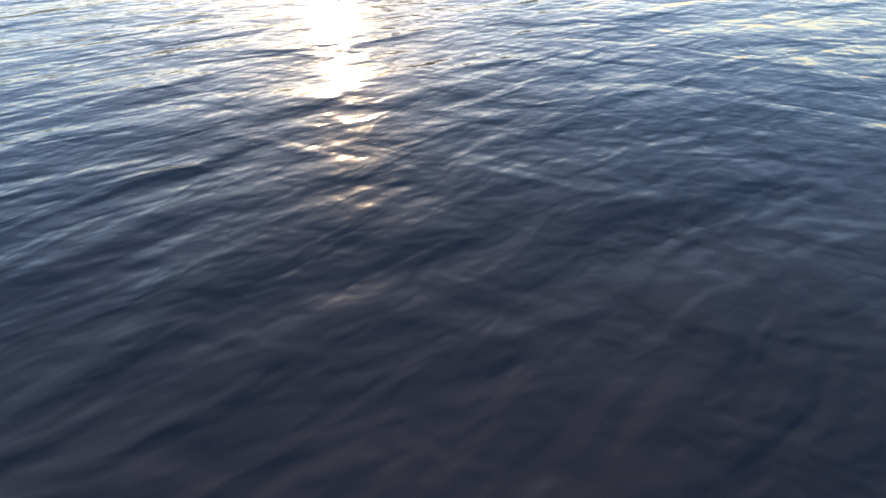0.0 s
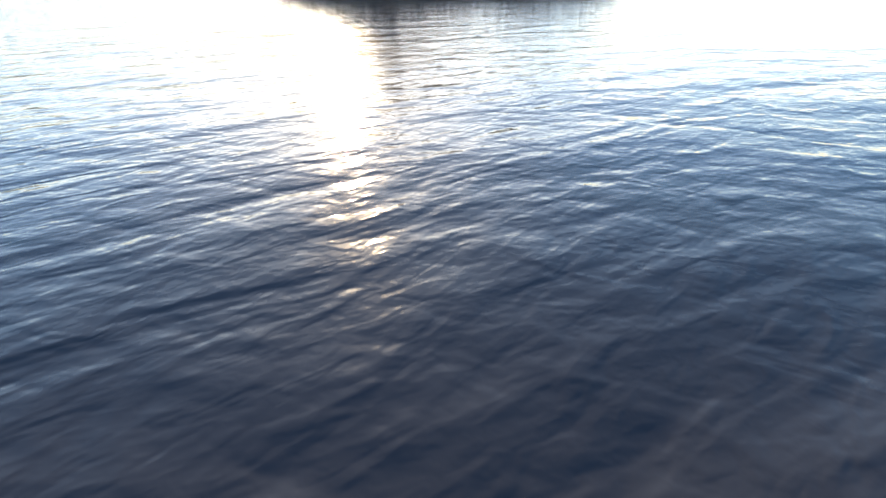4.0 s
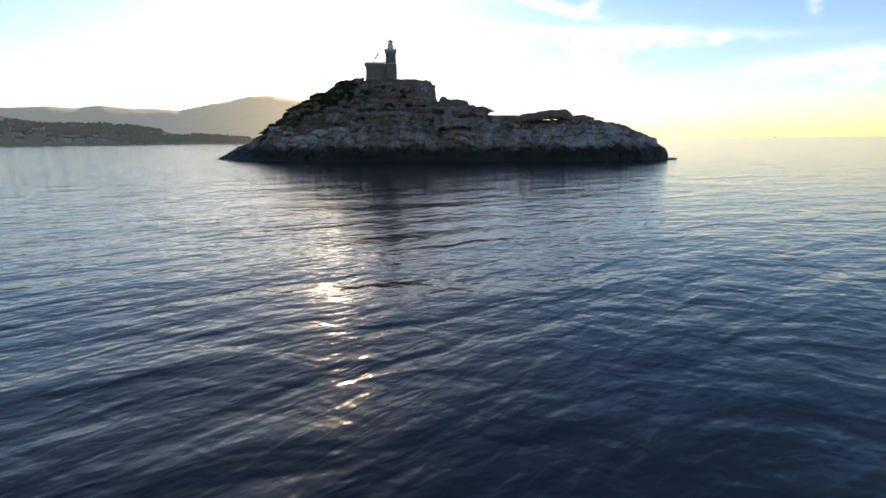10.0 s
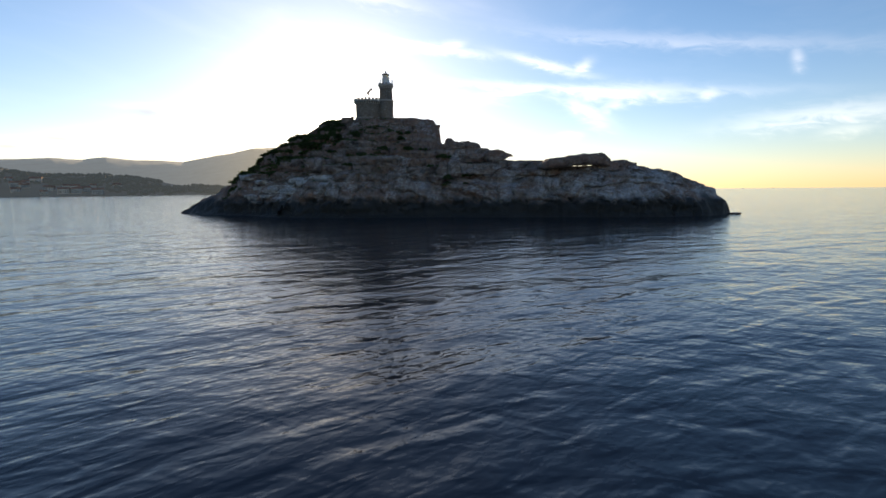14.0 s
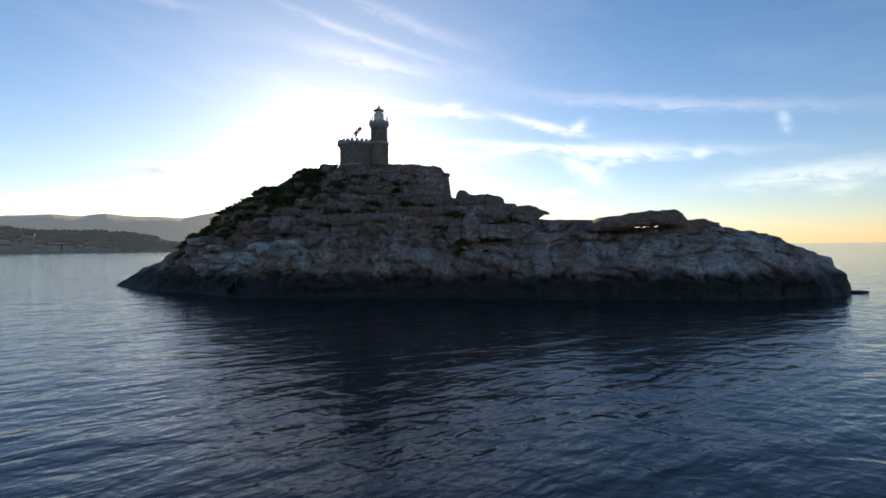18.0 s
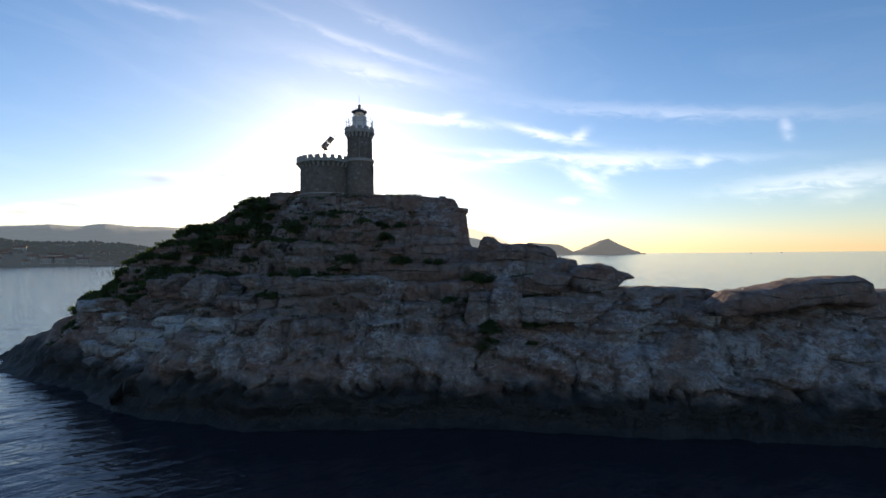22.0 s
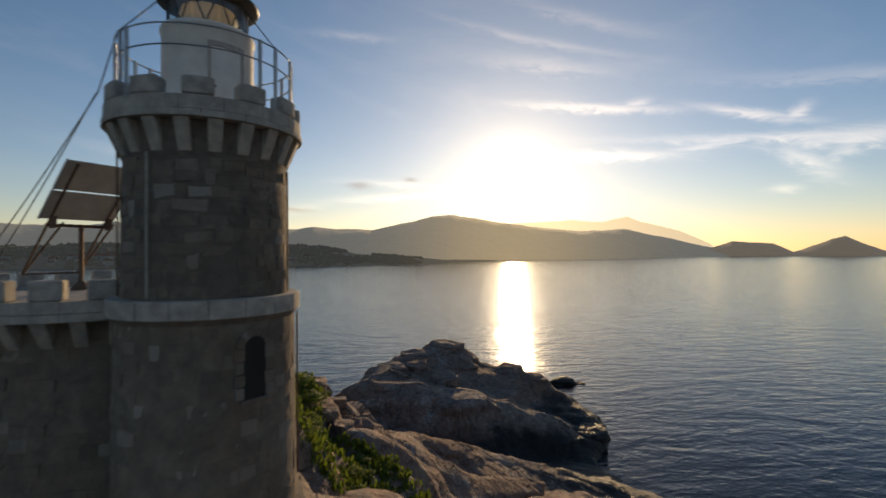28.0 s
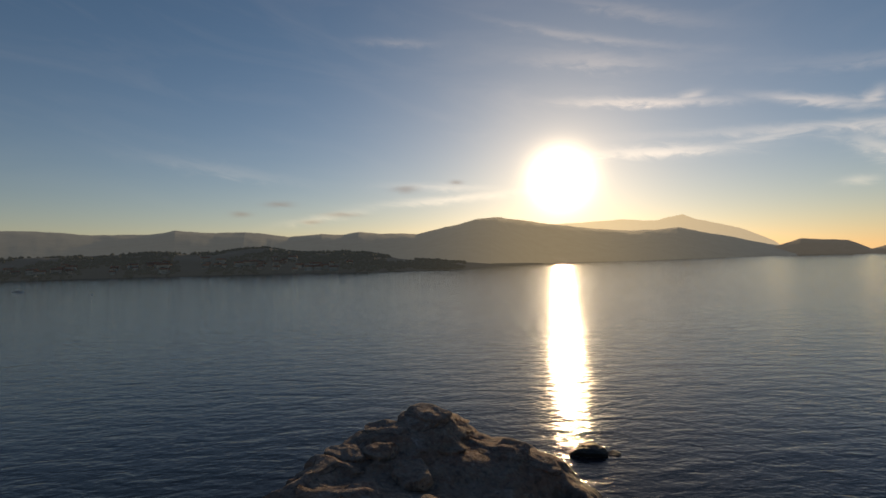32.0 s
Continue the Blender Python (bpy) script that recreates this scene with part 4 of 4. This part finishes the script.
# ---- loose rocks ----
def stone_mesh(seed, flat=1.0):
    """A weathered block: a round lump cut by bedding and joint planes."""
    rnd = random.Random(seed)
    bm = bmesh.new()
    bmesh.ops.create_icosphere(bm, subdivisions=4, radius=1.0)
    cuts = [(Vector((rnd.gauss(0, 1), rnd.gauss(0, 1), rnd.gauss(0, 0.5))).normalized(), rnd.uniform(0.55, 0.8)) for _ in range(9)]
    cuts += [(Vector((0, 0, 1)), 0.55 * flat), (Vector((0, 0, -1)), 0.6 * flat)]
    off = Vector((seed * 3.7, seed * 1.3, 0))
    for v in bm.verts:
        p = v.co.copy()
        for n, d in cuts:
            over = p.dot(n) - d
            if over > 0:
                p -= n * over * 0.8
        p += noise.noise_vector(p * 1.2 + off) * 0.16 + noise.noise_vector(p * 3.0 + off) * 0.07 + noise.noise_vector(p * 7 + off) * 0.025
        v.co = p
    me = bpy.data.meshes.new("stone")
    bm.to_mesh(me)
    bm.free()
    me.materials.append(ROCK)
    return me


STONES = [stone_mesh(k + 1, 1.0 if k % 2 else 0.8) for k in range(6)]


def rock(me, at, size, turn=0.0, tip=0.0, label="", group=""):
    ob = new("boulder", me)
    ob.matrix_basis = Matrix.Translation(at) @ Euler((radians(tip), radians(tip * 0.6), radians(turn))).to_matrix().to_4x4() @ Matrix.Diagonal((*(0.5 * 1.35 * v for v in size), 1))
    return tagged(ob, label, "boulder", group)


def loft(name, sections, label, seed, group=""):
    """A bedded slab: sections of (x, y, half depth, underside, top), roughened."""
    bm = bmesh.new()
    xs = [q[0] for q in sections]
    rings = []
    n = 44
    for i in range(n + 1):
        x = xs[0] + (xs[-1] - xs[0]) * i / n
        y, w, lo, hi = (float(np.interp(x, xs, [q[k] for q in sections])) for k in (1, 2, 3, 4))
        ring = []
        for k in range(20):
            a = math.tau * k / 20
            c, d = math.cos(a), math.sin(a)
            c, d = math.copysign(abs(c) ** 0.6, c), math.copysign(abs(d) ** 0.6, d)
            p = Vector((x, y + w * c, (lo + hi) / 2 + (hi - lo) / 2 * d))
            # beds stand out and fall back
            bed = noise.noise(Vector((seed, 0.3 * x, p.z * 2.6)))
            p.y += c * bed * 0.35
            p += noise.noise_vector(p * 0.8 + Vector((seed, 0, 0))) * 0.22 + noise.noise_vector(p * 2.3) * 0.09
            ring.append(bm.verts.new(p))
        rings.append(ring)
    for p, q in zip(rings, rings[1:]):
        for k in range(20):
            bm.faces.new((p[k], p[(k + 1) % 20], q[(k + 1) % 20], q[k]))
    bm.faces.new(rings[0]), bm.faces.new(rings[-1])
    return tagged(part(name, bm, ROCK, None, "", True), label, "boulder", group)


loft("boulder", [(21.7, -13.0, 1.2, 12.6, 14.3), (22.4, -13.0, 1.7, 12.2, 14.75), (24.9, -13.1, 2.0, 12.1, 14.95), (25.8, -13.3, 1.7, 12.3, 14.7), (26.5, -13.5, 1.3, 12.75, 14.3), (27.3, -13.6, 0.8, 13.15, 14.0), (28.0, -13.7, 0.4, 13.35, 13.8), (28.4, -13.7, 0.1, 13.5, 13.62)],
     "jutting pointed slab of brown limestone on the crest", 3.1)
for me, at, size, turn, tip in ((STONES[0], (19.9, -14.6, 10.6), (6.2, 3.4, 3.2), -6, 4), (STONES[1], (19.6, -12.6, 13.0), (6.4, 3.4, 2.4), 5, -4),
                                (STONES[2], (15.2, -13.6, 10.8), (2.4, 2.6, 4.6), 0, 8), (STONES[3], (12.6, -12.6, 10.6), (2.6, 2.4, 4.0), 12, -6),
                                (STONES[4], (21.4, -10.6, 14.7), (4.6, 3.6, 2.4), 0, 3)):
    rock(me, at, size, turn, tip, "massive jointed limestone block beside a bushy cleft", "blocks by the cleft")
for me, at, size, turn in ((STONES[5], (-16.6, -3.6, 12.2), (4.6, 3.4, 3.6), 20), (STONES[0], (-4.2, -7.4, 13.8), (1.9, 1.6, 1.7), 15), (STONES[3], (-22.6, 1.4, 12.8), (2.2, 2.0, 2.2), 40),
                           (STONES[2], (-25.2, 3.4, 12.6), (2.0, 1.8, 1.9), 5), (STONES[4], (2.0, -9.2, 12.4), (1.8, 1.5, 1.3), 60), (STONES[1], (-9.7, 0.6, 23.1), (2.4, 2.2, 1.8), 25),
                           (STONES[3], (6.5, -10.4, 11.6), (2.2, 1.6, 1.6), 0), (STONES[5], (-11.2, -6.4, 13.4), (2.6, 1.8, 1.6), -20)):
    rock(me, at, size, turn, 5, "pale weathered limestone boulder on the ledges", "boulders on the ledges")
PALE = material("bleached_limestone", rock_nodes((0.56, 0.55, 0.53, 1), (0.4, 0.38, 0.36, 1), (0.33, 0.28, 0.24, 1), (0.06, 0.05, 0.045, 1)))
bleached = []
for me in STONES:
    bleached.append(me.copy())
    bleached[-1].materials[0] = PALE
rnd = random.Random(8)
for k in range(26):
    x = rnd.uniform(-38, -15) if k < 20 else rnd.uniform(-12, 6)
    y = -6.5 - 0.61 * (x + 14) + rnd.uniform(-1.6, 1.8) if k < 20 else rnd.uniform(-8.5, -6)
    w = rnd.uniform(1.6, 3.6) if k < 20 else rnd.uniform(0.9, 1.8)
    rock((bleached if k < 20 else STONES)[k % 6], (x, y, ground_z(x, y) - 0.2 * w), (w * 1.7, w * 0.95, w * 0.6), rnd.uniform(-42, -24), rnd.uniform(-8, 8), "large bleached limestone block in the cliff", "bleached blocks in the cliff")
rnd = random.Random(5)
for k in range(34):
    f = rnd.random()
    x, y = -12 - 10 * f + rnd.uniform(-3, 5), 24 + 24 * f + rnd.uniform(-3, 3)
    w = rnd.uniform(0.9, 2.6)
    rock(STONES[k % 6], (x, y, ground_z(x, y) + w * 0.12), (w * 1.2, w, w * 0.8), rnd.uniform(0, 360), rnd.uniform(-12, 12), "pale sunlit boulder tumbled on the back slope", "boulders on the back slope")
for k in range(40):
    x = rnd.uniform(-34, 22)
    y = -8 - 0.12 * x + rnd.uniform(-4, 6) if x > -14 else 4 - 0.9 * (x + 20) * 0.5 + rnd.uniform(-4, 3)
    w = rnd.uniform(0.5, 1.4)
    rock(STONES[k % 6], (x, y, ground_z(x, y) + w * 0.1), (w * 1.3, w, w * 0.8), rnd.uniform(0, 360), rnd.uniform(-15, 15), "small broken limestone block lying on a ledge", "small blocks on the ledges")
for me, at, size, turn in ((STONES[2], (51.2, -18.0, 11.6), (3.6, 3.4, 1.5), 10), (STONES[0], (54.0, -18.2, 11.2), (2.6, 2.4, 1.3), 30)):
    rock(me, at, size, turn, -4, "long undercut limestone slab capping the ridge", "slabs on the ridge")
loft("boulder", [(32.6, -19.6, 1.6, 10.3, 11.3), (34.5, -19.8, 2.2, 10.3, 12.4), (38, -19.6, 2.4, 10.7, 12.9), (42, -19.4, 2.5, 11.15, 13.5), (45.4, -19.3, 2.4, 11.1, 13.65), (47.0, -19.2, 2.2, 10.8, 13.6), (48.2, -19.0, 1.8, 10.6, 12.6)],
     "long undercut limestone slab capping the ridge", 8.4, "slabs on the ridge")
loft("boulder", [(-11, 35.2, 0.8, 10.4, 11.2), (-8.5, 36, 1.4, 9.9, 11.05), (-3.6, 38.8, 1.5, 8.0, 9.15), (3, 45.6, 1.5, 3.9, 5.0), (9, 49.6, 1.2, 1.6, 2.5), (12, 51.3, 0.7, 0.5, 1.4)],
     "long smooth limestone ledge with a sunlit rim", 5.5, "ledges behind the lighthouse")
loft("boulder", [(-6, 24.0, 1.0, 14.9, 15.6), (-3, 25.5, 2.2, 12.2, 13.2), (0, 28, 2.4, 9.6, 10.6), (3, 31.5, 2.0, 8.4, 9.4), (5, 34, 1.0, 7.6, 8.3)],
     "flat sunlit limestone slab dipping to the sea", 2.5, "ledges behind the lighthouse")
for k, (x, y, z, w, d, h) in enumerate(((-14.5, 78, 11.0, 5.5, 4.5, 2.8), (-19.5, 73, 10.0, 4.6, 4, 2.6), (-20.8, 66, 9.4, 4.2, 4, 3.0), (-22.0, 61, 8.4, 3.4, 4, 3.4), (-3, 78.5, 7.4, 5.5, 4, 2.0), (-26.5, 60.5, 4.0, 5.0, 4.5, 3.0), (-24.5, 56, 6.0, 4.0, 3.5, 2.4), (-27, 54.5, 4.6, 3.4, 3, 2.2),
                                 (1.2, 78, 6.2, 4.0, 4, 2.0), (-17, 68, 9.6, 4.0, 4, 2.2), (-12, 66, 8.6, 5, 4, 2.4), (10, 66, 1.6, 4.4, 5, 2.4))):
    rock(STONES[(k * 5 + 2) % 6], (x, y, z), (w, d, h), k * 47 % 60 - 30, 5, "brown weathered crag on the outlying rock", "crags on the outlying rock")
rock(STONES[2], (1566, 2810, -1.0), (34, 26, 16), 20, 0, "small dark islet off the tip of the far cape")
rock(STONES[1], (77.4, -21.2, 0.0), (3.2, 1.8, 0.8), -4, 0, "low dark reef awash at the tip of the islet")
rock(STONES[5], (5.9, 99.4, 0.15), (5.6, 3.6, 2.6), 12, 6, "low dark rock awash off the islet")
rock(STONES[4], (9.4, 100.6, -0.1), (2.6, 1.6, 1.0), 40, 0, "small wave-washed rock off the islet")

# ---- shrubs ----
def leaf_nodes(tone):
    def build(n, b, pos, obj):
        f = n.node("ShaderNodeNewGeometry").outputs["Random Per Island"]
        r = n.node("ShaderNodeObjectInfo").outputs["Random"]
        col = n.mix(f, tuple(c * 0.55 for c in tone) + (1,), tuple(c * 1.5 for c in tone) + (1,))
        col = n.mix(n.math("MULTIPLY", r, 0.5), col, (tone[0] * 1.3, tone[1] * 0.9, tone[2] * 0.8, 1))
        n.put(b.inputs["Base Color"], col)
        b.inputs["Roughness"].default_value = 0.65
        b.inputs["Subsurface Weight"].default_value = 0.0
        t = n.node("ShaderNodeBsdfTranslucent")
        n.put(t.inputs[0], n.mix(0.5, col, (0.16, 0.22, 0.03, 1)))
        mixer = n.node("ShaderNodeMixShader", 0.4, b, t)
        out = next(k for k in n.tree.nodes if k.type == "OUTPUT_MATERIAL")
        n.tree.links.new(mixer.outputs[0], out.inputs[0])
    return build


LEAVES = material("mastic_leaf", leaf_nodes((0.036, 0.058, 0.016)))
GREENS = material("low_herb_leaf", leaf_nodes((0.1, 0.15, 0.026)))


def leaf_cloud(rnd, blobs, count, size):
    verts, faces = [], []
    for _ in range(count):
        c, r = rnd.choice(blobs)
        d = Vector((rnd.gauss(0, 1), rnd.gauss(0, 1), rnd.gauss(0, 1))).normalized()
        p = Vector(c) + Vector((d.x * r, d.y * r, d.z * r * 0.75)) * rnd.uniform(0.7, 1.05)
        if p.z < 0.02:
            p.z = rnd.uniform(0.02, 0.2)
        n = (d + Vector((rnd.gauss(0, 0.5), rnd.gauss(0, 0.5), rnd.gauss(0, 0.5)))).normalized()
        u = n.orthogonal().normalized()
        v = n.cross(u)
        a = rnd.uniform(0, math.tau)
        u, v = u * math.cos(a) + v * math.sin(a), v * math.cos(a) - u * math.sin(a)
        s = size * rnd.uniform(0.6, 1.3)
        i = len(verts)
        verts += [p - u * s, p + v * s * 0.45 + n * s * 0.1, p + u * s, p - v * s * 0.45 + n * s * 0.1]
        faces.append((i, i + 1, i + 2, i + 3))
    return [tuple(v) for v in verts], faces


def shrub(seed, mat):
    rnd = random.Random(seed)
    blobs = [((0, 0, 0.45), 0.55)] + [((rnd.uniform(-0.6, 0.6), rnd.uniform(-0.6, 0.6), rnd.uniform(0.15, 0.6)), rnd.uniform(0.22, 0.45)) for _ in range(9)]
    root = thing("shrub")
    crown = new("crown", mesh_of("crown", *leaf_cloud(rnd, blobs, 1100, 0.085), mat))
    crown.parent = root
    bits = []
    for _ in range(5):
        c, r = rnd.choice(blobs)
        bits.append(tube([(0, 0, -0.25), (c[0] * 0.4, c[1] * 0.4, c[2] * 0.5), c], 0.03))
    part("stem", merge(*bits), TRUNK, root)
    return root


FRONT = [shrub(40 + k, LEAVES) for k in range(4)]
BACK = [shrub(60 + k, GREENS) for k in range(3)]
used = set()


def plant(kind, x, y, w, rnd, label, group):
    z = ground_z(x, y)
    m = Matrix.Translation((x, y, z - (0.24 if x < -11 and y < 9.5 else 0.12) * w)) @ Matrix.Rotation(rnd.uniform(0, 6.28), 4, "Z")
    src = rnd.choice(kind)
    ob = copy_thing(src, m) if src in used else src
    used.add(src)
    ob.matrix_basis = m @ Matrix.Diagonal((w, w * rnd.uniform(0.85, 1.15), w * (rnd.uniform(0.5, 0.75) if x < -11 and y < 9.5 else rnd.uniform(0.35, 0.6) if y > 9.5 else rnd.uniform(0.6, 0.95)), 1))
    tagged(ob, label, "shrub", group)


rnd = random.Random(11)
# patches of scrub: x, y, half width, half depth, bushes
PATCHES = [(-35, 10.5, 5, 2, 10), (-21, 3.5, 4, 1.5, 9), (-12, 6, 2.5, 1.2, 3), (-6.5, -3.6, 2, 0.6, 5), (-2.5, -4.8, 2, 0.5, 4), (3, -6.8, 2.5, 0.7, 8), (-19, 4, 4, 1, 8),
           (-8, -4.6, 3, 0.5, 6), (12.4, -11.9, 2.6, 0.6, 12), (16.5, -12.4, 1.6, 0.5, 6), (-3.5, -8.2, 4, 0.5, 6), (-18, 0.5, 3, 0.7, 7), (5, -9.8, 2.5, 0.4, 5), (-9, -8.4, 3, 0.5, 5),
           (-13.8, 0.5, 2, 1.2, 6), (-38, 11, 5, 1.5, 9), (13.8, -12.8, 0.7, 1.4, 7), (17.6, -12.6, 0.6, 1.0, 4), (13.3, -14.4, 0.5, 0.9, 9), (17.4, -14.6, 0.5, 0.6, 7)]
for cx, cy, hx, hy, n in PATCHES:
    for _ in range(n):
        plant(FRONT, cx + rnd.gauss(0, hx * 0.55), cy + rnd.gauss(0, hy * 0.55), rnd.uniform(0.8, 1.35) if cx < -14 else rnd.uniform(0.7, 1.4), rnd, "dark green mastic bush growing on a rock ledge", "bushes on the ledges")


# the thick scrub along the western crest
WEST = [(-11.5, 5.6), (-14, 5.8), (-18, 6.6), (-22, 7.0), (-26, 7.6), (-31, 9.2), (-37, 11.8), (-43, 15)]


def west_crest(rnd):
    x = -11.5 - 31 * rnd.random() ** 1.25
    y = float(np.interp(-x, [-p[0] for p in WEST], [p[1] for p in WEST]))
    return x, y + rnd.uniform(-3.0, 1.0) * (1.0 if x > -30 else 0.6)


for _ in range(105):
    x, y = west_crest(rnd)
    plant(FRONT, x, y, rnd.uniform(1.2, 2.0) if x > -30 else rnd.uniform(0.8, 1.3), rnd, "dark green mastic bush in the scrub along the crest", "bushes along the crest")


def back_slope(rnd):
    while True:
        y = rnd.uniform(7, 33)
        x = rnd.uniform(-18 - 0.45 * (y - 7), -3.5 - 0.42 * (y - 7))
        if math.hypot(x + 4.2, y - 1.45) > 4.6:
            return x, y


for _ in range(80):
    x, y = back_slope(rnd)
    plant(BACK, x, y, rnd.uniform(1.1, 2.1), rnd, "rounded bright green bush on the slope behind the lighthouse", "bushes behind the lighthouse")


for _ in range(18):
    x, y = rnd.uniform(-8, 2.5), rnd.uniform(14, 20)
    plant(BACK, x, y, rnd.uniform(0.8, 1.4), rnd, "low bright green bush among slabs behind the lighthouse", "bushes behind the lighthouse")


def undergrowth(seed, count, where, size, name, label, mat):
    rnd = random.Random(seed)
    verts, faces = [], []
    while len(faces) < count:
        x, y = where(rnd)
        z = ground_z(x, y)
        if z < 4 or (x > 7 and y < 2):
            continue
        for _ in range(14):
            a, s = rnd.uniform(0, math.tau), size * rnd.uniform(0.5, 1.4)
            bx, by = x + rnd.gauss(0, 0.22), y + rnd.gauss(0, 0.22)
            dx, dy = math.cos(a) * s * 0.4, math.sin(a) * s * 0.4
            lx, ly = rnd.gauss(0, s * 0.4), rnd.gauss(0, s * 0.4)
            i = len(verts)
            verts += [(bx - dx, by - dy, z - 0.08), (bx + dx, by + dy, z - 0.08), (bx + dx * 0.6 + lx, by + dy * 0.6 + ly, z + s), (bx - dx * 0.6 + lx, by - dy * 0.6 + ly, z + s * 1.1)]
            faces.append((i, i + 1, i + 2, i + 3))
    return tagged(new(name, mesh_of(name, verts, faces, mat)), label, "undergrowth", kind="stuff")


undergrowth(3, 26000, back_slope, 0.2, "grass", "low bright green herbs covering the back slope", GREENS)


def front_slope(rnd):
    x = rnd.gauss(-8, 11)
    return x, -6 + 0.035 * (x - 2) ** 2 * (1 if x < 2 else 0.2) * 0.5 + rnd.gauss(0, 3)


undergrowth(5, 9000, lambda rnd: (rnd.uniform(-9, 3), rnd.uniform(13, 21)), 0.2, "grass", "low green herbs in the hollow behind the lighthouse", GREENS)
undergrowth(9, 9000, west_crest, 0.34, "grass", "dense dark green scrub along the western crest", LEAVES)
undergrowth(8, 9000, front_slope, 0.13, "grass", "sparse dark green tufts in cracks of the rock", LEAVES)


# ---- far houses and boats ----
PLASTER = plain("plaster", (0.5, 0.42, 0.34), 0.9, 0, 0.2, 0.2, 0.01)
TILE = plain("roof_tile", (0.36, 0.17, 0.1), 0.9, 0, 0.25, 0.4, 0.01)
PANE = plain("dark_window", (0.05, 0.055, 0.06), 0.3, 0, 0.2, 1, 0.001)


def far_house(w, d, h):
    root = thing("house")
    part("wall", box(w, d, h, Matrix.Translation((0, 0, h / 2 - 1.5))), PLASTER, root)
    bm = bmesh.new()
    v = [bm.verts.new(p) for p in ((-w / 2 - 0.5, -d / 2 - 0.5, h - 1.5), (w / 2 + 0.5, -d / 2 - 0.5, h - 1.5), (w / 2 + 0.5, d / 2 + 0.5, h - 1.5), (-w / 2 - 0.5, d / 2 + 0.5, h - 1.5), (-w / 2 - 0.5, 0, h + d * 0.2), (w / 2 + 0.5, 0, h + d * 0.2))]
    for f in ((0, 1, 5, 4), (2, 3, 4, 5), (1, 2, 5), (3, 0, 4), (0, 3, 2, 1)):
        bm.faces.new([v[i] for i in f])
    part("roof", bm, TILE, root)
    n = max(2, int(w / 4))
    for lvl in range(max(1, int(h / 3.4))):
        for i in range(n):
            part("window", box(1.3, 0.3, 1.7, Matrix.Translation((-w / 2 + w * (i + 0.5) / n, -d / 2, lvl * 3.1 + 1.0))), PANE, root)
    return root


rnd = random.Random(21)
kinds = [far_house(14, 10, 7), far_house(20, 11, 10), far_house(11, 9, 6.5)]
fresh = list(kinds)
spots = 0
while spots < 62:
    b = rnd.choice((rnd.uniform(-62, -50), rnd.uniform(-50, -38), rnd.uniform(-46, -38), rnd.uniform(-38, -30)))
    d0 = np.interp(b, [p[0] for p in COAST_FOOT], [p[1] for p in COAST_FOOT]) + rnd.choice((rnd.uniform(12, 60), rnd.uniform(20, 110)))
    x, y = d0 * math.sin(radians(b)), d0 * math.cos(radians(b))
    ok, at, _, _ = coast.ray_cast(Vector((x, y, 400)), Vector((0, 0, -1)))
    if not ok or at.z < 1.5:
        continue
    spots += 1
    m = Matrix.Translation((x, y, at.z)) @ Matrix.Rotation(radians(-b + rnd.uniform(-35, 35)), 4, "Z")
    src = rnd.choice(kinds)
    if src in fresh:
        fresh.remove(src)
        src.matrix_basis = m
        ob = src
    else:
        ob = copy_thing(src, m)
    tagged(ob, "plastered house with a tiled roof on the far shore", "house", "houses on the far shore")
for k in fresh:
    for o in (*k.children_recursive, k):
        bpy.data.objects.remove(o)

HULL = plain("white_hull", (0.6, 0.6, 0.6), 0.35, 0, 0.1, 1, 0.001)


def boat(length, at, turn, sail, label):
    root = thing("boat", at, label, "boat", "boats at anchor")
    root.rotation_euler.z = radians(turn)
    bm = bmesh.new()
    rows = []
    for i in range(9):
        s = i / 8
        x = length * (s - 0.5)
        w = length * 0.16 * (1 - max(0, s - 0.45) ** 2 * 3.2) * (0.85 + 0.3 * min(1, s * 3))
        w = max(w, 0.03)
        top = length * (0.1 + 0.05 * s * s)
        rows.append([bm.verts.new(p) for p in ((x, -w, top), (x, -w * 0.75, -0.2), (x, w * 0.75, -0.2), (x, w, top))])
    for p, q in zip(rows, rows[1:]):
        for k in range(4):
            bm.faces.new((p[k], q[k], q[(k + 1) % 4], p[(k + 1) % 4]))
    bm.faces.new(rows[0]), bm.faces.new(rows[-1])
    part("hull", bm, HULL, root)
    part("cabin", box(length * 0.34, length * 0.2, length * 0.1, Matrix.Translation((-0.02 * length, 0, length * 0.16)), length * 0.02), HULL, root)
    part("windscreen", box(0.06, length * 0.17, length * 0.06, Matrix.Translation((length * 0.16, 0, length * 0.17))), PANE, root)
    if sail:
        part("mast", rod((0, 0, length * 0.1), (0, 0, length * 1.25), length * 0.008), STEEL, root)
        part("boom", rod((0, 0, length * 0.3), (-length * 0.45, 0, length * 0.3), length * 0.008), STEEL, root)


boat(14, (-684, 388, 0), 20, False, "white motor cruiser anchored in the calm bay")
boat(6, (-522, 368, 0), 160, False, "small open motorboat anchored in the bay")
boat(12, (1560, 2560, 0), 60, True, "distant sailing yacht on the horizon")
boat(16, (2100, 2560, 0), 10, False, "distant white motorboat on the open sea")
boat(14, (2240, 2500, 0), -30, False, "distant white motorboat on the open sea")
